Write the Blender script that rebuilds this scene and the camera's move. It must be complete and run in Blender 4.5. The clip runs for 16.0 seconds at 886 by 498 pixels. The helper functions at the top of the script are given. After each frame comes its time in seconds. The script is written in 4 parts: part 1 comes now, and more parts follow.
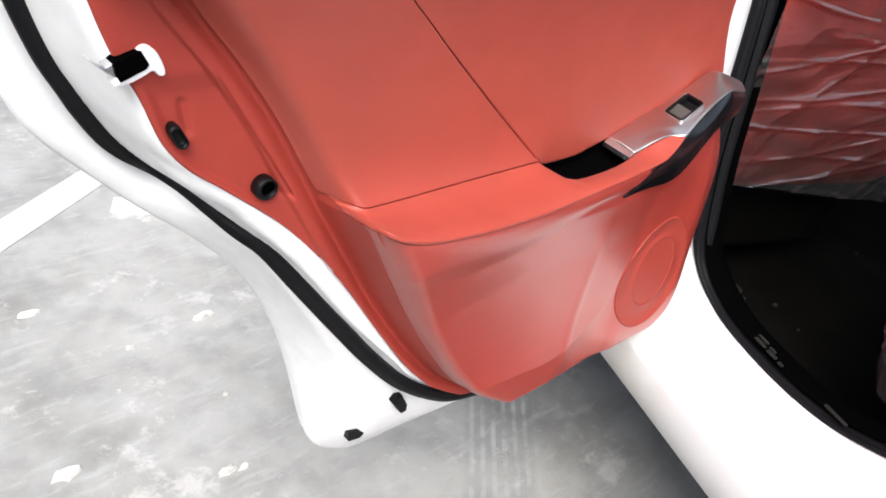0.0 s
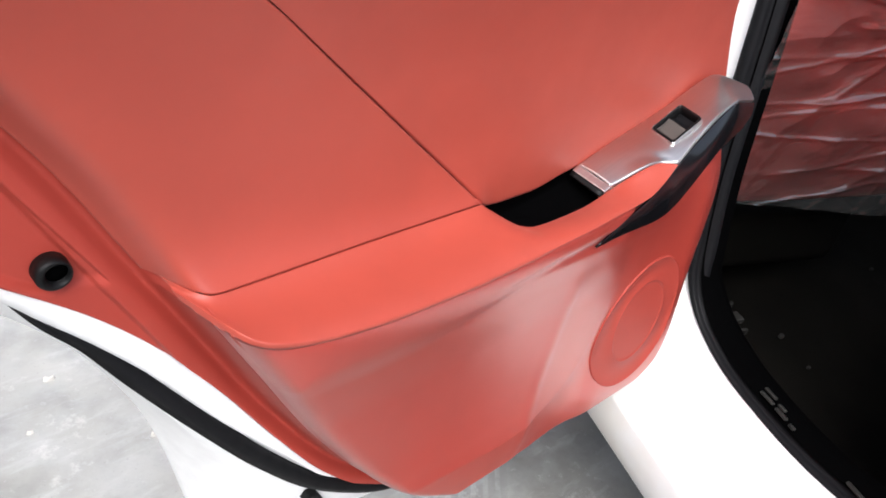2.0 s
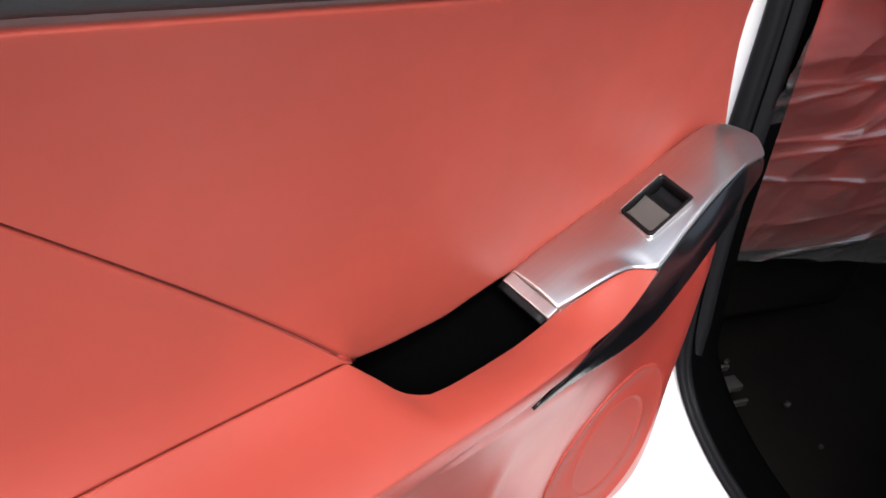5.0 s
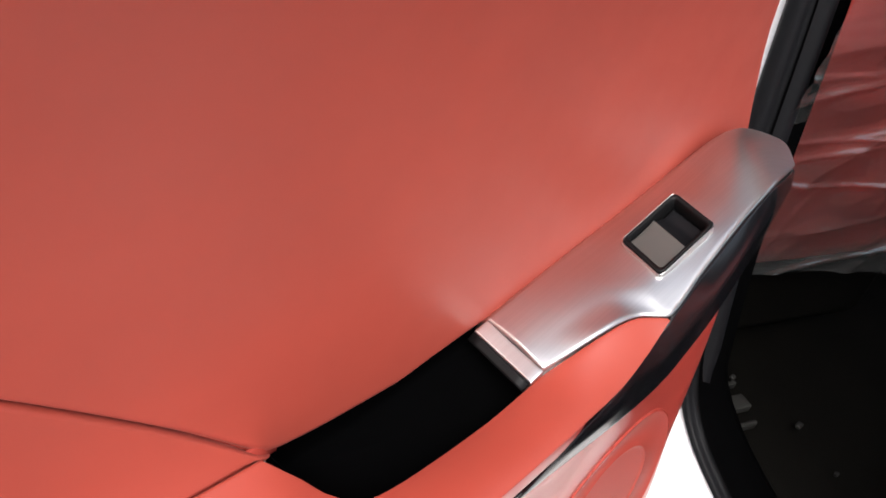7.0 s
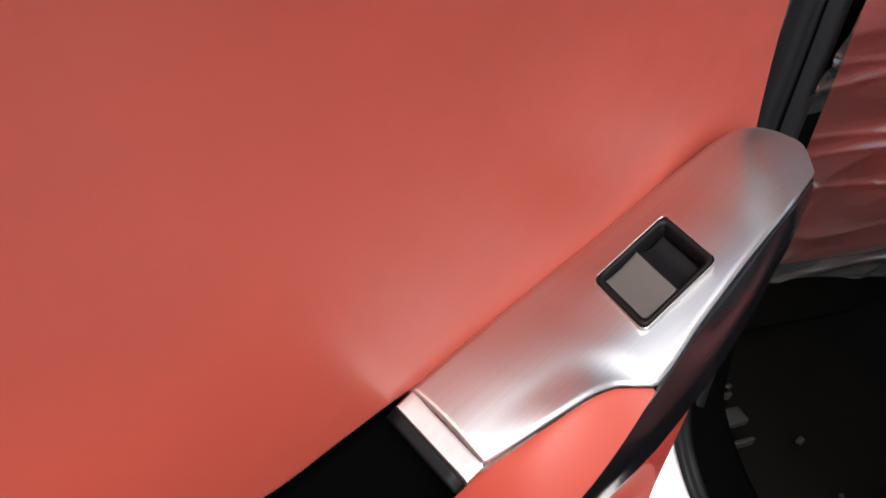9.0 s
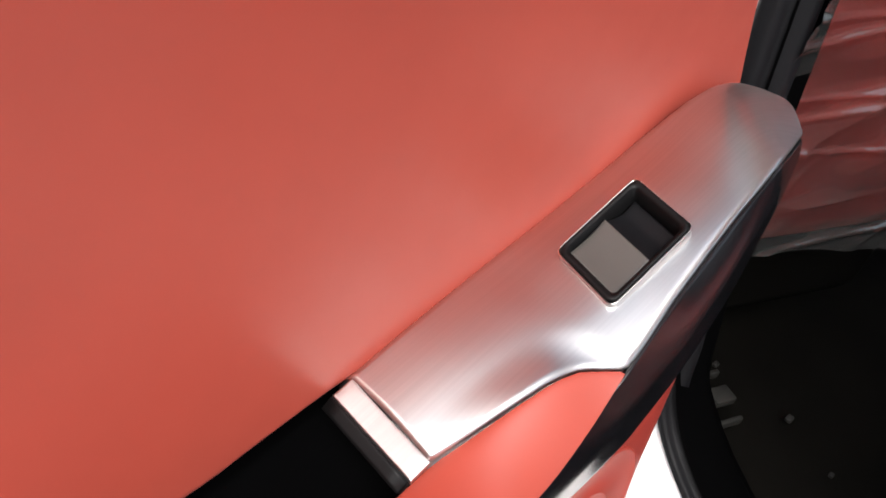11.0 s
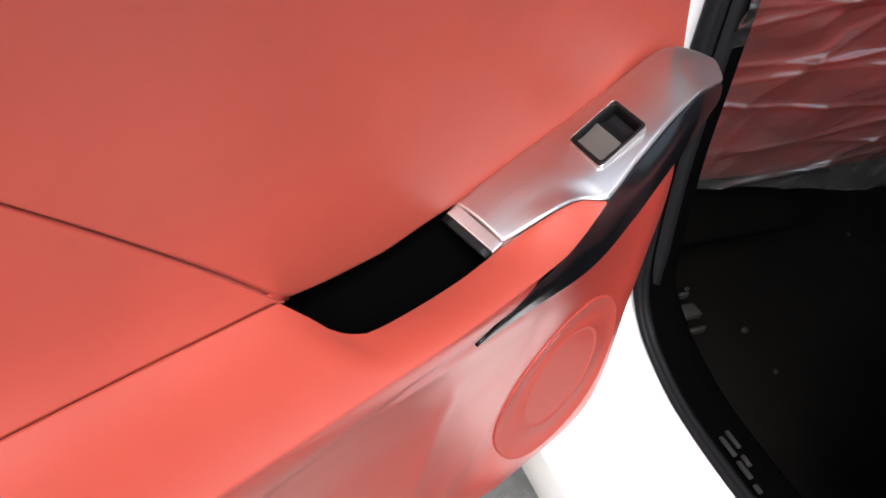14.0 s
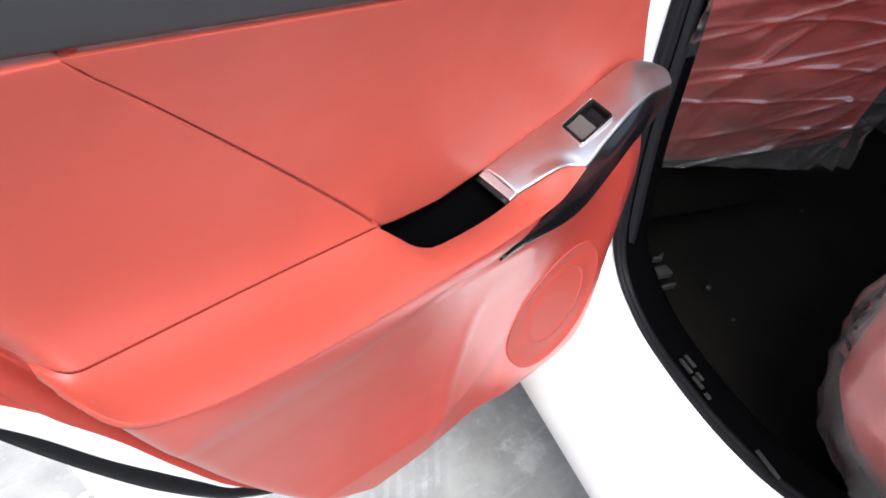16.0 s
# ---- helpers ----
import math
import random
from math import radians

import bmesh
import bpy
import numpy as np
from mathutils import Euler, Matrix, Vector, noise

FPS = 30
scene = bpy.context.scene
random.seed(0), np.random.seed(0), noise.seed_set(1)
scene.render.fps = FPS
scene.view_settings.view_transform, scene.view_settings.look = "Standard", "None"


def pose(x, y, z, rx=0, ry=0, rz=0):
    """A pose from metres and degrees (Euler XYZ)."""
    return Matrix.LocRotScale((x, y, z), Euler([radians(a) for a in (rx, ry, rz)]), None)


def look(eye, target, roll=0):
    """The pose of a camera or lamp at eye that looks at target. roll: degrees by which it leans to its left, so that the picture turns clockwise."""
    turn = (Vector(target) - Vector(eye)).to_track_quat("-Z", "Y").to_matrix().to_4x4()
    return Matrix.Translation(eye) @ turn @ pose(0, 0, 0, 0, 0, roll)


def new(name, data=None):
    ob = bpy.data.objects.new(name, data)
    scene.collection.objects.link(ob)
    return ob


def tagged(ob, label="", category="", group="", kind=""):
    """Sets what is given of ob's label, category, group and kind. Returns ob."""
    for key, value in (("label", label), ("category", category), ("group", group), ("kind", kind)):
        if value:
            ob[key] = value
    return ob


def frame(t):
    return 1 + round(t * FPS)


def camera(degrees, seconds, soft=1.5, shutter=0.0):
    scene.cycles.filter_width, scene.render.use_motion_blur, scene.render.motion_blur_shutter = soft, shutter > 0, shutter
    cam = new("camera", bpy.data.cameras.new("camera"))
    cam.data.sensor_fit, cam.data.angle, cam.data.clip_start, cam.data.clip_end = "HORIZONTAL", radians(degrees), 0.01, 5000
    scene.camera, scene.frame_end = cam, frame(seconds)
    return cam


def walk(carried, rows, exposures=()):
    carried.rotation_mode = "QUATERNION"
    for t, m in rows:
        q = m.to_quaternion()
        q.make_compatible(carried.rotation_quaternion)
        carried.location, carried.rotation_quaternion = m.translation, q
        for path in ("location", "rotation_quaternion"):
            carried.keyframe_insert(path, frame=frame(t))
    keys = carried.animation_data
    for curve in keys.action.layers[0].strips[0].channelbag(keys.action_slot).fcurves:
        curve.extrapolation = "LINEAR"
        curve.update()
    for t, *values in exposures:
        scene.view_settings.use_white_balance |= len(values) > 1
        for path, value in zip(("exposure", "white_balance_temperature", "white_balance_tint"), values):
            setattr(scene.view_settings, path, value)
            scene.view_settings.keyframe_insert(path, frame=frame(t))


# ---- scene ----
cam = camera(59.4, 16.0, soft=1.7)
METRES, EYE, TILT, LEAN, TURN = 1.36, 1.37, -33.0, -10.4, -41.61
ROWS = [
    (0.0, 0.0, 0.0, 0.0, 0.0, 0.0, -0.0),
    (0.5, 0.0092, 0.0425, 0.0167, -0.14, -0.11, 0.07),
    (1.0, 0.0255, 0.0895, 0.0375, -0.27, -0.21, -0.16),
    (1.5, 0.04, 0.129, 0.0505, -0.33, -0.32, -0.03),
    (2.0, 0.0556, 0.1719, 0.0618, -0.36, -1.61, 0.16),
    (2.5, 0.0662, 0.2066, 0.0736, -0.53, -1.93, 0.25),
    (3.0, 0.0789, 0.2439, 0.0909, -0.63, -2.13, 0.35),
    (3.5, 0.0882, 0.2741, 0.1059, -0.79, -2.14, 0.29),
    (4.0, 0.1027, 0.3083, 0.1191, -0.84, -2.51, 0.48),
    (6.5, 0.1294, 0.4241, 0.1591, -1.32, -3.94, 0.64),
    (7.0, 0.1365, 0.4461, 0.1605, -1.47, -4.3, 0.62),
    (7.5, 0.1438, 0.466, 0.166, -1.62, -4.41, 0.78),
    (8.0, 0.1511, 0.4839, 0.172, -1.65, -4.91, 0.5),
    (8.5, 0.1568, 0.5057, 0.1711, -1.88, -5.43, 0.67),
    (9.0, 0.1636, 0.526, 0.1759, -1.94, -6.11, 0.55),
    (11.5, 0.1779, 0.553, 0.1684, -2.7, -7.57, 1.29),
    (12.0, 0.1749, 0.5269, 0.1661, -2.74, -7.47, 1.03),
    (12.5, 0.1695, 0.496, 0.1591, -2.82, -7.79, 0.77),
    (13.0, 0.156, 0.4605, 0.152, -2.99, -8.07, 0.96),
    (13.5, 0.1451, 0.4221, 0.148, -3.05, -8.03, 1.0),
    (14.0, 0.1346, 0.3788, 0.1423, -3.15, -8.44, 0.97),
    (14.5, 0.1279, 0.336, 0.1403, -3.25, -8.59, 0.98),
    (15.0, 0.1188, 0.2839, 0.1411, -3.28, -8.68, 1.07),
    (15.5, 0.1093, 0.2382, 0.1379, -3.35, -8.82, 1.09),
    (16.0, 0.0975, 0.1938, 0.1374, -3.45, -8.77, 1.18),
]

EXPOSURES = [(0.0, 0.68, 6150, 10), (2.0, 0.66, 6050, 10), (3.5, 0.64, 5950, 10), (7.0, 0.52, 6200, 10), (9.0, 0.55, 6250, 10), (12.5, 0.62, 6300, 10), (14.5, 0.77, 5980, 10), (16.0, 1.01, 5830, 10)]
walk(cam, [(t, pose(0, 0, EYE, TILT, LEAN, TURN) @ pose(METRES * x, METRES * y, METRES * z, 90 + pitch, roll, yaw)) for t, x, y, z, yaw, pitch, roll in ROWS], EXPOSURES)

# ---- daylight ----
world = bpy.data.worlds.new("sky")
scene.world = world
world.use_nodes = True
wn = world.node_tree.nodes
sky = wn.new("ShaderNodeTexSky")
sky.sky_type = "NISHITA"
sky.sun_disc = False
SUN_HIGH, SUN_TURN = 52.0, 232.0
sky.sun_elevation, sky.sun_rotation = radians(SUN_HIGH), radians(SUN_TURN)
sky.dust_density, sky.air_density = 5.0, 0.7
wn["Background"].inputs["Strength"].default_value = 0.215
haze = wn.new("ShaderNodeHueSaturation")
haze.inputs["Saturation"].default_value = 0.6
world.node_tree.links.new(sky.outputs["Color"], haze.inputs["Color"])
world.node_tree.links.new(haze.outputs["Color"], wn["Background"].inputs["Color"])
sun_data = bpy.data.lights.new("sun", "SUN")
sun_data.energy, sun_data.angle, sun_data.color = 1.4, radians(40), (1.0, 0.96, 0.9)
sun = new("sun", sun_data)
a = radians(SUN_TURN)
sun.matrix_world = look((0, 0, 6), (-math.sin(a) * math.cos(radians(SUN_HIGH)), -math.cos(a) * math.cos(radians(SUN_HIGH)), 6 - math.sin(radians(SUN_HIGH))))


# ---- materials ----
class Mat:
    """A node material with object-space texture coordinates."""

    def __init__(self, name, color, rough=0.5, metal=0.0, **more):
        self.m = bpy.data.materials.new(name)
        self.m.use_nodes = True
        self.n, self.l = self.m.node_tree.nodes, self.m.node_tree.links
        self.b = self.n["Principled BSDF"]
        self.b.inputs["Base Color"].default_value = (*color, 1)
        self.b.inputs["Roughness"].default_value = rough
        self.b.inputs["Metallic"].default_value = metal
        for k, v in more.items():
            self.b.inputs[k.replace("_", " ")].default_value = v
        self.color = color
        self.co = self.n.new("ShaderNodeTexCoord").outputs["Object"]
        self.normal = None

    def noise(self, scale, detail=4, stretch=None, rough=0.55):
        t = self.n.new("ShaderNodeTexNoise")
        t.inputs["Scale"].default_value, t.inputs["Detail"].default_value, t.inputs["Roughness"].default_value = scale, detail, rough
        src = self.co
        if stretch:
            mp = self.n.new("ShaderNodeMapping")
            mp.inputs["Scale"].default_value = stretch
            self.l.new(src, mp.inputs["Vector"])
            src = mp.outputs["Vector"]
        self.l.new(src, t.inputs["Vector"])
        return t.outputs["Fac"]

    def voronoi(self, scale):
        t = self.n.new("ShaderNodeTexVoronoi")
        t.inputs["Scale"].default_value = scale
        self.l.new(self.co, t.inputs["Vector"])
        return t.outputs["Distance"]

    def ramp(self, fac, *stops):
        r = self.n.new("ShaderNodeValToRGB")
        e = r.color_ramp.elements
        while len(e) < len(stops):
            e.new(0.5)
        for k, (p, c) in zip(e, stops):
            k.position, k.color = p, (*c, 1) if isinstance(c, tuple) else (c, c, c, 1)
        self.l.new(fac, r.inputs["Fac"])
        return r.outputs["Color"]

    def mix(self, fac, a, b):
        x = self.n.new("ShaderNodeMix")
        x.data_type = "RGBA"
        for i, v in ((0, fac), (6, a), (7, b)):
            if hasattr(v, "links"):
                self.l.new(v, x.inputs[i])
            else:
                x.inputs[i].default_value = v if i == 0 else (*v, 1)
        return x.outputs[2]

    def base(self, out):
        self.l.new(out, self.b.inputs["Base Color"])
        return self

    def vary(self, fac, low, high):
        """Base colour between two multiples of the colour."""
        return self.base(self.ramp(fac, (0.3, tuple(min(1, c * low) for c in self.color)), (0.7, tuple(min(1, c * high) for c in self.color))))

    def rough(self, fac, low, high):
        r = self.n.new("ShaderNodeMapRange")
        r.inputs["From Min"].default_value, r.inputs["From Max"].default_value = 0.3, 0.7
        r.inputs["To Min"].default_value, r.inputs["To Max"].default_value = low, high
        self.l.new(fac, r.inputs["Value"])
        self.l.new(r.outputs["Result"], self.b.inputs["Roughness"])
        return self

    def bump(self, fac, strength, distance):
        b = self.n.new("ShaderNodeBump")
        b.inputs["Strength"].default_value, b.inputs["Distance"].default_value = strength, distance
        self.l.new(fac, b.inputs["Height"])
        if self.normal:
            self.l.new(self.normal, b.inputs["Normal"])
        self.normal = b.outputs["Normal"]
        self.l.new(self.normal, self.b.inputs["Normal"])
        return self


def leather(name, color, rough):
    k = Mat(name, color, rough, Specular_IOR_Level=0.50, Sheen_Weight=0.05, Sheen_Roughness=0.5)
    k.b.inputs["Sheen Tint"].default_value = (1.0, 0.80, 0.78, 1)
    k.vary(k.noise(9), 0.93, 1.07)
    k.rough(k.noise(30), rough - 0.04, rough + 0.05)
    k.bump(k.noise(900, 2), 0.05, 0.0003)
    return k.m


RED = leather("red leather", (0.354, 0.053, 0.0325), 0.44)
k = Mat("red plastic", (0.36, 0.044, 0.030), 0.36, Specular_IOR_Level=0.65, Coat_Weight=0.34, Coat_Roughness=0.29, Coat_IOR=1.6)
k.vary(k.noise(7), 0.95, 1.05)
k.rough(k.noise(18), 0.34, 0.39)
RED_PLASTIC = k.m

k = Mat("red matt plastic", (0.34, 0.046, 0.031), 0.55, Specular_IOR_Level=0.25)
k.vary(k.noise(9), 0.94, 1.06)
k.bump(k.noise(700, 2), 0.06, 0.0003)
RED_MATT = k.m
k = Mat("white paint", (0.82, 0.82, 0.81), 0.36)
k.base(k.mix(k.ramp(k.noise(5, 5), (0.50, 0.0), (0.68, 0.5)), (0.82, 0.82, 0.81), (0.74, 0.68, 0.58)))
WHITE = k.m
k = Mat("white primer", (0.87, 0.87, 0.86), 0.4)
k.vary(k.noise(40), 0.95, 1.03)
k.bump(k.noise(300), 0.05, 0.0005)
WHITE_SHEET = k.m
k = Mat("black rubber", (0.006, 0.006, 0.007), 0.6, Specular_IOR_Level=0.14)
k.rough(k.noise(60), 0.48, 0.65)
k.bump(k.noise(500), 0.08, 0.0004)
RUBBER = k.m
k = Mat("black plastic", (0.004, 0.004, 0.0042), 0.5, Specular_IOR_Level=0.18)
k.bump(k.voronoi(900), 0.08, 0.0004)
BLACK = k.m
k = Mat("dark soft trim", (0.022, 0.024, 0.025), 0.55)
k.bump(k.voronoi(700), 0.12, 0.0005)
k.vary(k.noise(12), 0.9, 1.1)
DARK_TRIM = k.m
k = Mat("gloss black", (0.005, 0.005, 0.006), 0.16, Specular_IOR_Level=0.5)
k.rough(k.noise(50), 0.14, 0.22)
GLOSS = k.m
k = Mat("brushed silver", (0.66, 0.65, 0.635), 0.3, 1.0)
brush = k.noise(30, 4, (0.3, 26, 0.6))
k.rough(k.noise(25), 0.30, 0.36)
k.vary(brush, 0.95, 1.04)
SILVER = k.m
k = Mat("chrome", (0.75, 0.75, 0.76), 0.14, 1.0)
k.rough(k.noise(80), 0.18, 0.3)
CHROME = k.m
k = Mat("switch grey", (0.070, 0.066, 0.060), 0.42)
k.bump(k.noise(800), 0.05, 0.0002)
SWITCH = k.m
# near-zero black: holds the shade of the pocket and openings as colour
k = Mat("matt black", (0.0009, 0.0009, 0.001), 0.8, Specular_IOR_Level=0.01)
k.bump(k.noise(600), 0.1, 0.0003)
MATT = k.m
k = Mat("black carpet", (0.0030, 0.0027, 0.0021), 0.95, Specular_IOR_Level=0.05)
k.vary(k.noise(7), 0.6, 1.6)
k.bump(k.noise(700, 3), 0.6, 0.003)
CARPET = k.m
k = Mat("dark headliner", (0.10, 0.10, 0.10), 0.9)
LINER = k.m
# door's red leather brightened: light missing in the cabin is put into the colour
k = Mat("brightened seat leather", (0.62, 0.060, 0.042), 0.4)
k.vary(k.noise(8), 0.85, 1.1)
LIT_BACKREST = k.m

# same red leather, paler still: daylight on the cushion painted into the colour
k = Mat("brightened cushion leather", (0.80, 0.14, 0.12), 0.4)
k.vary(k.noise(8), 0.85, 1.1)
LIT_CUSHION = k.m


def film(name, haze, gloss):
    k = Mat(name, (0.9, 0.9, 0.9), 0.12)
    tr = k.n.new("ShaderNodeBsdfTransparent")
    gl = k.n.new("ShaderNodeBsdfGlossy")
    gl.inputs["Roughness"].default_value = 0.11
    gl.inputs["Color"].default_value = (1.0, 0.97, 0.92, 1)
    fr = k.n.new("ShaderNodeLayerWeight")
    fr.inputs["Blend"].default_value = gloss
    mx = k.n.new("ShaderNodeMixShader")
    k.l.new(fr.outputs["Fresnel"], mx.inputs["Fac"])
    hz = k.n.new("ShaderNodeMixShader")
    hz.inputs["Fac"].default_value = haze
    df = k.n.new("ShaderNodeBsdfDiffuse")
    df.inputs["Color"].default_value = (0.75, 0.75, 0.73, 1)
    k.l.new(tr.outputs["BSDF"], hz.inputs[1])
    k.l.new(df.outputs["BSDF"], hz.inputs[2])
    k.l.new(hz.outputs["Shader"], mx.inputs[1])
    k.l.new(gl.outputs["BSDF"], mx.inputs[2])
    tr.inputs["Color"].default_value = (0.96, 0.97, 0.965, 1)
    k.l.new(mx.outputs["Shader"], k.n["Material Output"].inputs["Surface"])
    return k.m


# second film is the same clear plastic, whitened to brighten the rear seat
FILM, FILM_BRIGHTENED = film("clear film", 0.032, 0.50), film("brightened clear film", 0.13, 0.28)

k = Mat("worn concrete", (0.36, 0.355, 0.33), 0.6)
big = k.noise(2.1, 5)
c1 = k.ramp(big, (0.32, (0.22, 0.213, 0.192)), (0.5, (0.34, 0.332, 0.300)), (0.68, (0.43, 0.42, 0.382)))
c2 = k.mix(k.ramp(k.noise(11, 6), (0.40, 0.0), (0.72, 0.6)), c1, (0.43, 0.43, 0.41))
c3 = k.mix(k.ramp(k.noise(36, 6, None, 0.7), (0.60, 0.0), (0.70, 0.45)), c2, (0.62, 0.61, 0.58))
mp = k.n.new("ShaderNodeMapping")
mp.inputs["Rotation"].default_value = (0, 0, radians(43.5))
mp.inputs["Location"].default_value = (-0.346, 0, 0)
k.l.new(k.co, mp.inputs["Vector"])
wv = k.n.new("ShaderNodeTexWave")
wv.inputs["Scale"].default_value, wv.inputs["Distortion"].default_value, wv.inputs["Detail"].default_value = 11.6, 0.5, 3
k.l.new(mp.outputs["Vector"], wv.inputs["Vector"])
sx_node = k.n.new("ShaderNodeSeparateXYZ")
k.l.new(mp.outputs["Vector"], sx_node.inputs["Vector"])
ab = k.n.new("ShaderNodeMath")
ab.operation = "ABSOLUTE"
k.l.new(sx_node.outputs["X"], ab.inputs[0])
band = k.ramp(ab.outputs["Value"], (0.07, 1.0), (0.10, 0.0))
lines = k.ramp(wv.outputs["Fac"], (0.45, 0.0), (0.8, 0.85))
worn = k.mix(k.ramp(k.noise(16, 5), (0.40, 0.0), (0.62, 0.75)), (0, 0, 0), lines)
c4 = k.mix(k.mix(band, (0, 0, 0), (0.22, 0.22, 0.22)), c3, (0.14, 0.14, 0.135))
c5 = k.mix(k.mix(band, (0, 0, 0), worn), c4, (0.52, 0.52, 0.50))
c6 = k.mix(k.ramp(k.noise(9, 6, None, 0.6), (0.46, 0.0), (0.70, 0.40)), c5, (0.17, 0.168, 0.16))
c7 = k.mix(k.ramp(k.noise(7, 6, (1.0, 4.0, 1.0), 0.62), (0.54, 0.0), (0.74, 0.5)), c6, (0.52, 0.52, 0.50))
c8 = k.mix(k.ramp(k.noise(3.1, 8, None, 0.75), (0.56, 0.0), (0.62, 0.5)), c7, (0.62, 0.61, 0.57))
c9 = k.mix(k.ramp(k.noise(120, 4, None, 0.7), (0.60, 0.0), (0.75, 0.5)), c8, (0.20, 0.195, 0.18))
k.base(c9)
k.rough(k.noise(6), 0.35, 0.7)
k.bump(k.noise(90, 6, None, 0.7), 0.3, 0.002)
CONCRETE = k.m
# dark colour of the added, unseen wall that keeps reflections dim
k = Mat("dark blocker wall", (0.09, 0.09, 0.088), 0.8)
k.vary(k.noise(1.5, 5), 0.8, 1.2)
BLOCKER_DARK = k.m
k = Mat("road paint", (0.72, 0.72, 0.70), 0.6)
k.vary(k.noise(25, 6), 0.85, 1.1)
PAINT = k.m
k = Mat("pale flake", (0.70, 0.68, 0.63), 0.8)
k.vary(k.noise(60), 0.8, 1.1)
FLAKE = k.m


# ---- builders ----
def put(name, bm, mat, parent=None, label="", smooth=True):
    me = bpy.data.meshes.new(name)
    bm.to_mesh(me)
    bm.free()
    for m in mat if isinstance(mat, (list, tuple)) else [mat]:
        me.materials.append(m)
    if smooth:
        for p in me.polygons:
            p.use_smooth = True
    ob = new(name, me)
    if parent:
        ob.parent = parent
    if label:
        tagged(ob, label)
    return ob


def thing(name, label, category, at=(0, 0, 0)):
    ob = new(name)
    ob.empty_display_size = 0.05
    return tagged(ob, label, category)


def curve(*pts):
    """A smooth function through (key, value) pairs, without overshoot."""
    ks, vs = [p[0] for p in pts], [p[1] for p in pts]
    n = len(ks)
    d = [(vs[i + 1] - vs[i]) / (ks[i + 1] - ks[i]) for i in range(n - 1)]
    m = [d[0]] + [0 if d[i - 1] * d[i] <= 0 else 2 * d[i - 1] * d[i] / (d[i - 1] + d[i]) for i in range(1, n - 1)] + [d[-1]]

    def f(x):
        if x <= ks[0]:
            return vs[0]
        if x >= ks[-1]:
            return vs[-1]
        i = max(j for j in range(n - 1) if ks[j] <= x)
        h = ks[i + 1] - ks[i]
        t = (x - ks[i]) / h
        return (2 * t**3 - 3 * t * t + 1) * vs[i] + (t**3 - 2 * t * t + t) * h * m[i] + (3 * t * t - 2 * t**3) * vs[i + 1] + (t**3 - t * t) * h * m[i + 1]

    return f


def path(pts, n):
    """n points evenly along a Catmull-Rom curve."""
    P = [Vector(p) for p in pts]
    P = [2 * P[0] - P[1]] + P + [2 * P[-1] - P[-2]]
    dense = []
    for i in range(1, len(P) - 2):
        for j in range(24):
            t = j / 24
            a, b, c, d = P[i - 1 : i + 3]
            dense.append(0.5 * (2 * b + (c - a) * t + (2 * a - 5 * b + 4 * c - d) * t * t + (3 * b - a - 3 * c + d) * t**3))
    dense.append(P[-2])
    s = [0.0]
    for a, b in zip(dense, dense[1:]):
        s.append(s[-1] + (b - a).length)
    out, j = [], 0
    for i in range(n):
        w = s[-1] * i / (n - 1)
        while j < len(s) - 2 and s[j + 1] < w:
            j += 1
        f = (w - s[j]) / max(1e-9, s[j + 1] - s[j])
        out.append(dense[j].lerp(dense[j + 1], f))
    return out


def step(a, b, x):
    t = max(0.0, min(1.0, (x - a) / (b - a)))
    return t * t * (3 - 2 * t)


def samples(n, length, r0, r1):
    """Parameters 0 to 1, dense near rolled ends of radius r0 and r1."""
    s = {i / n for i in range(n + 1)}
    for k in (0.0, 0.06, 0.2, 0.4, 0.65, 1.0):
        if r0:
            s.add(min(1, k * r0 / length))
        if r1:
            s.add(max(0, 1 - k * r1 / length))
    return sorted(s)


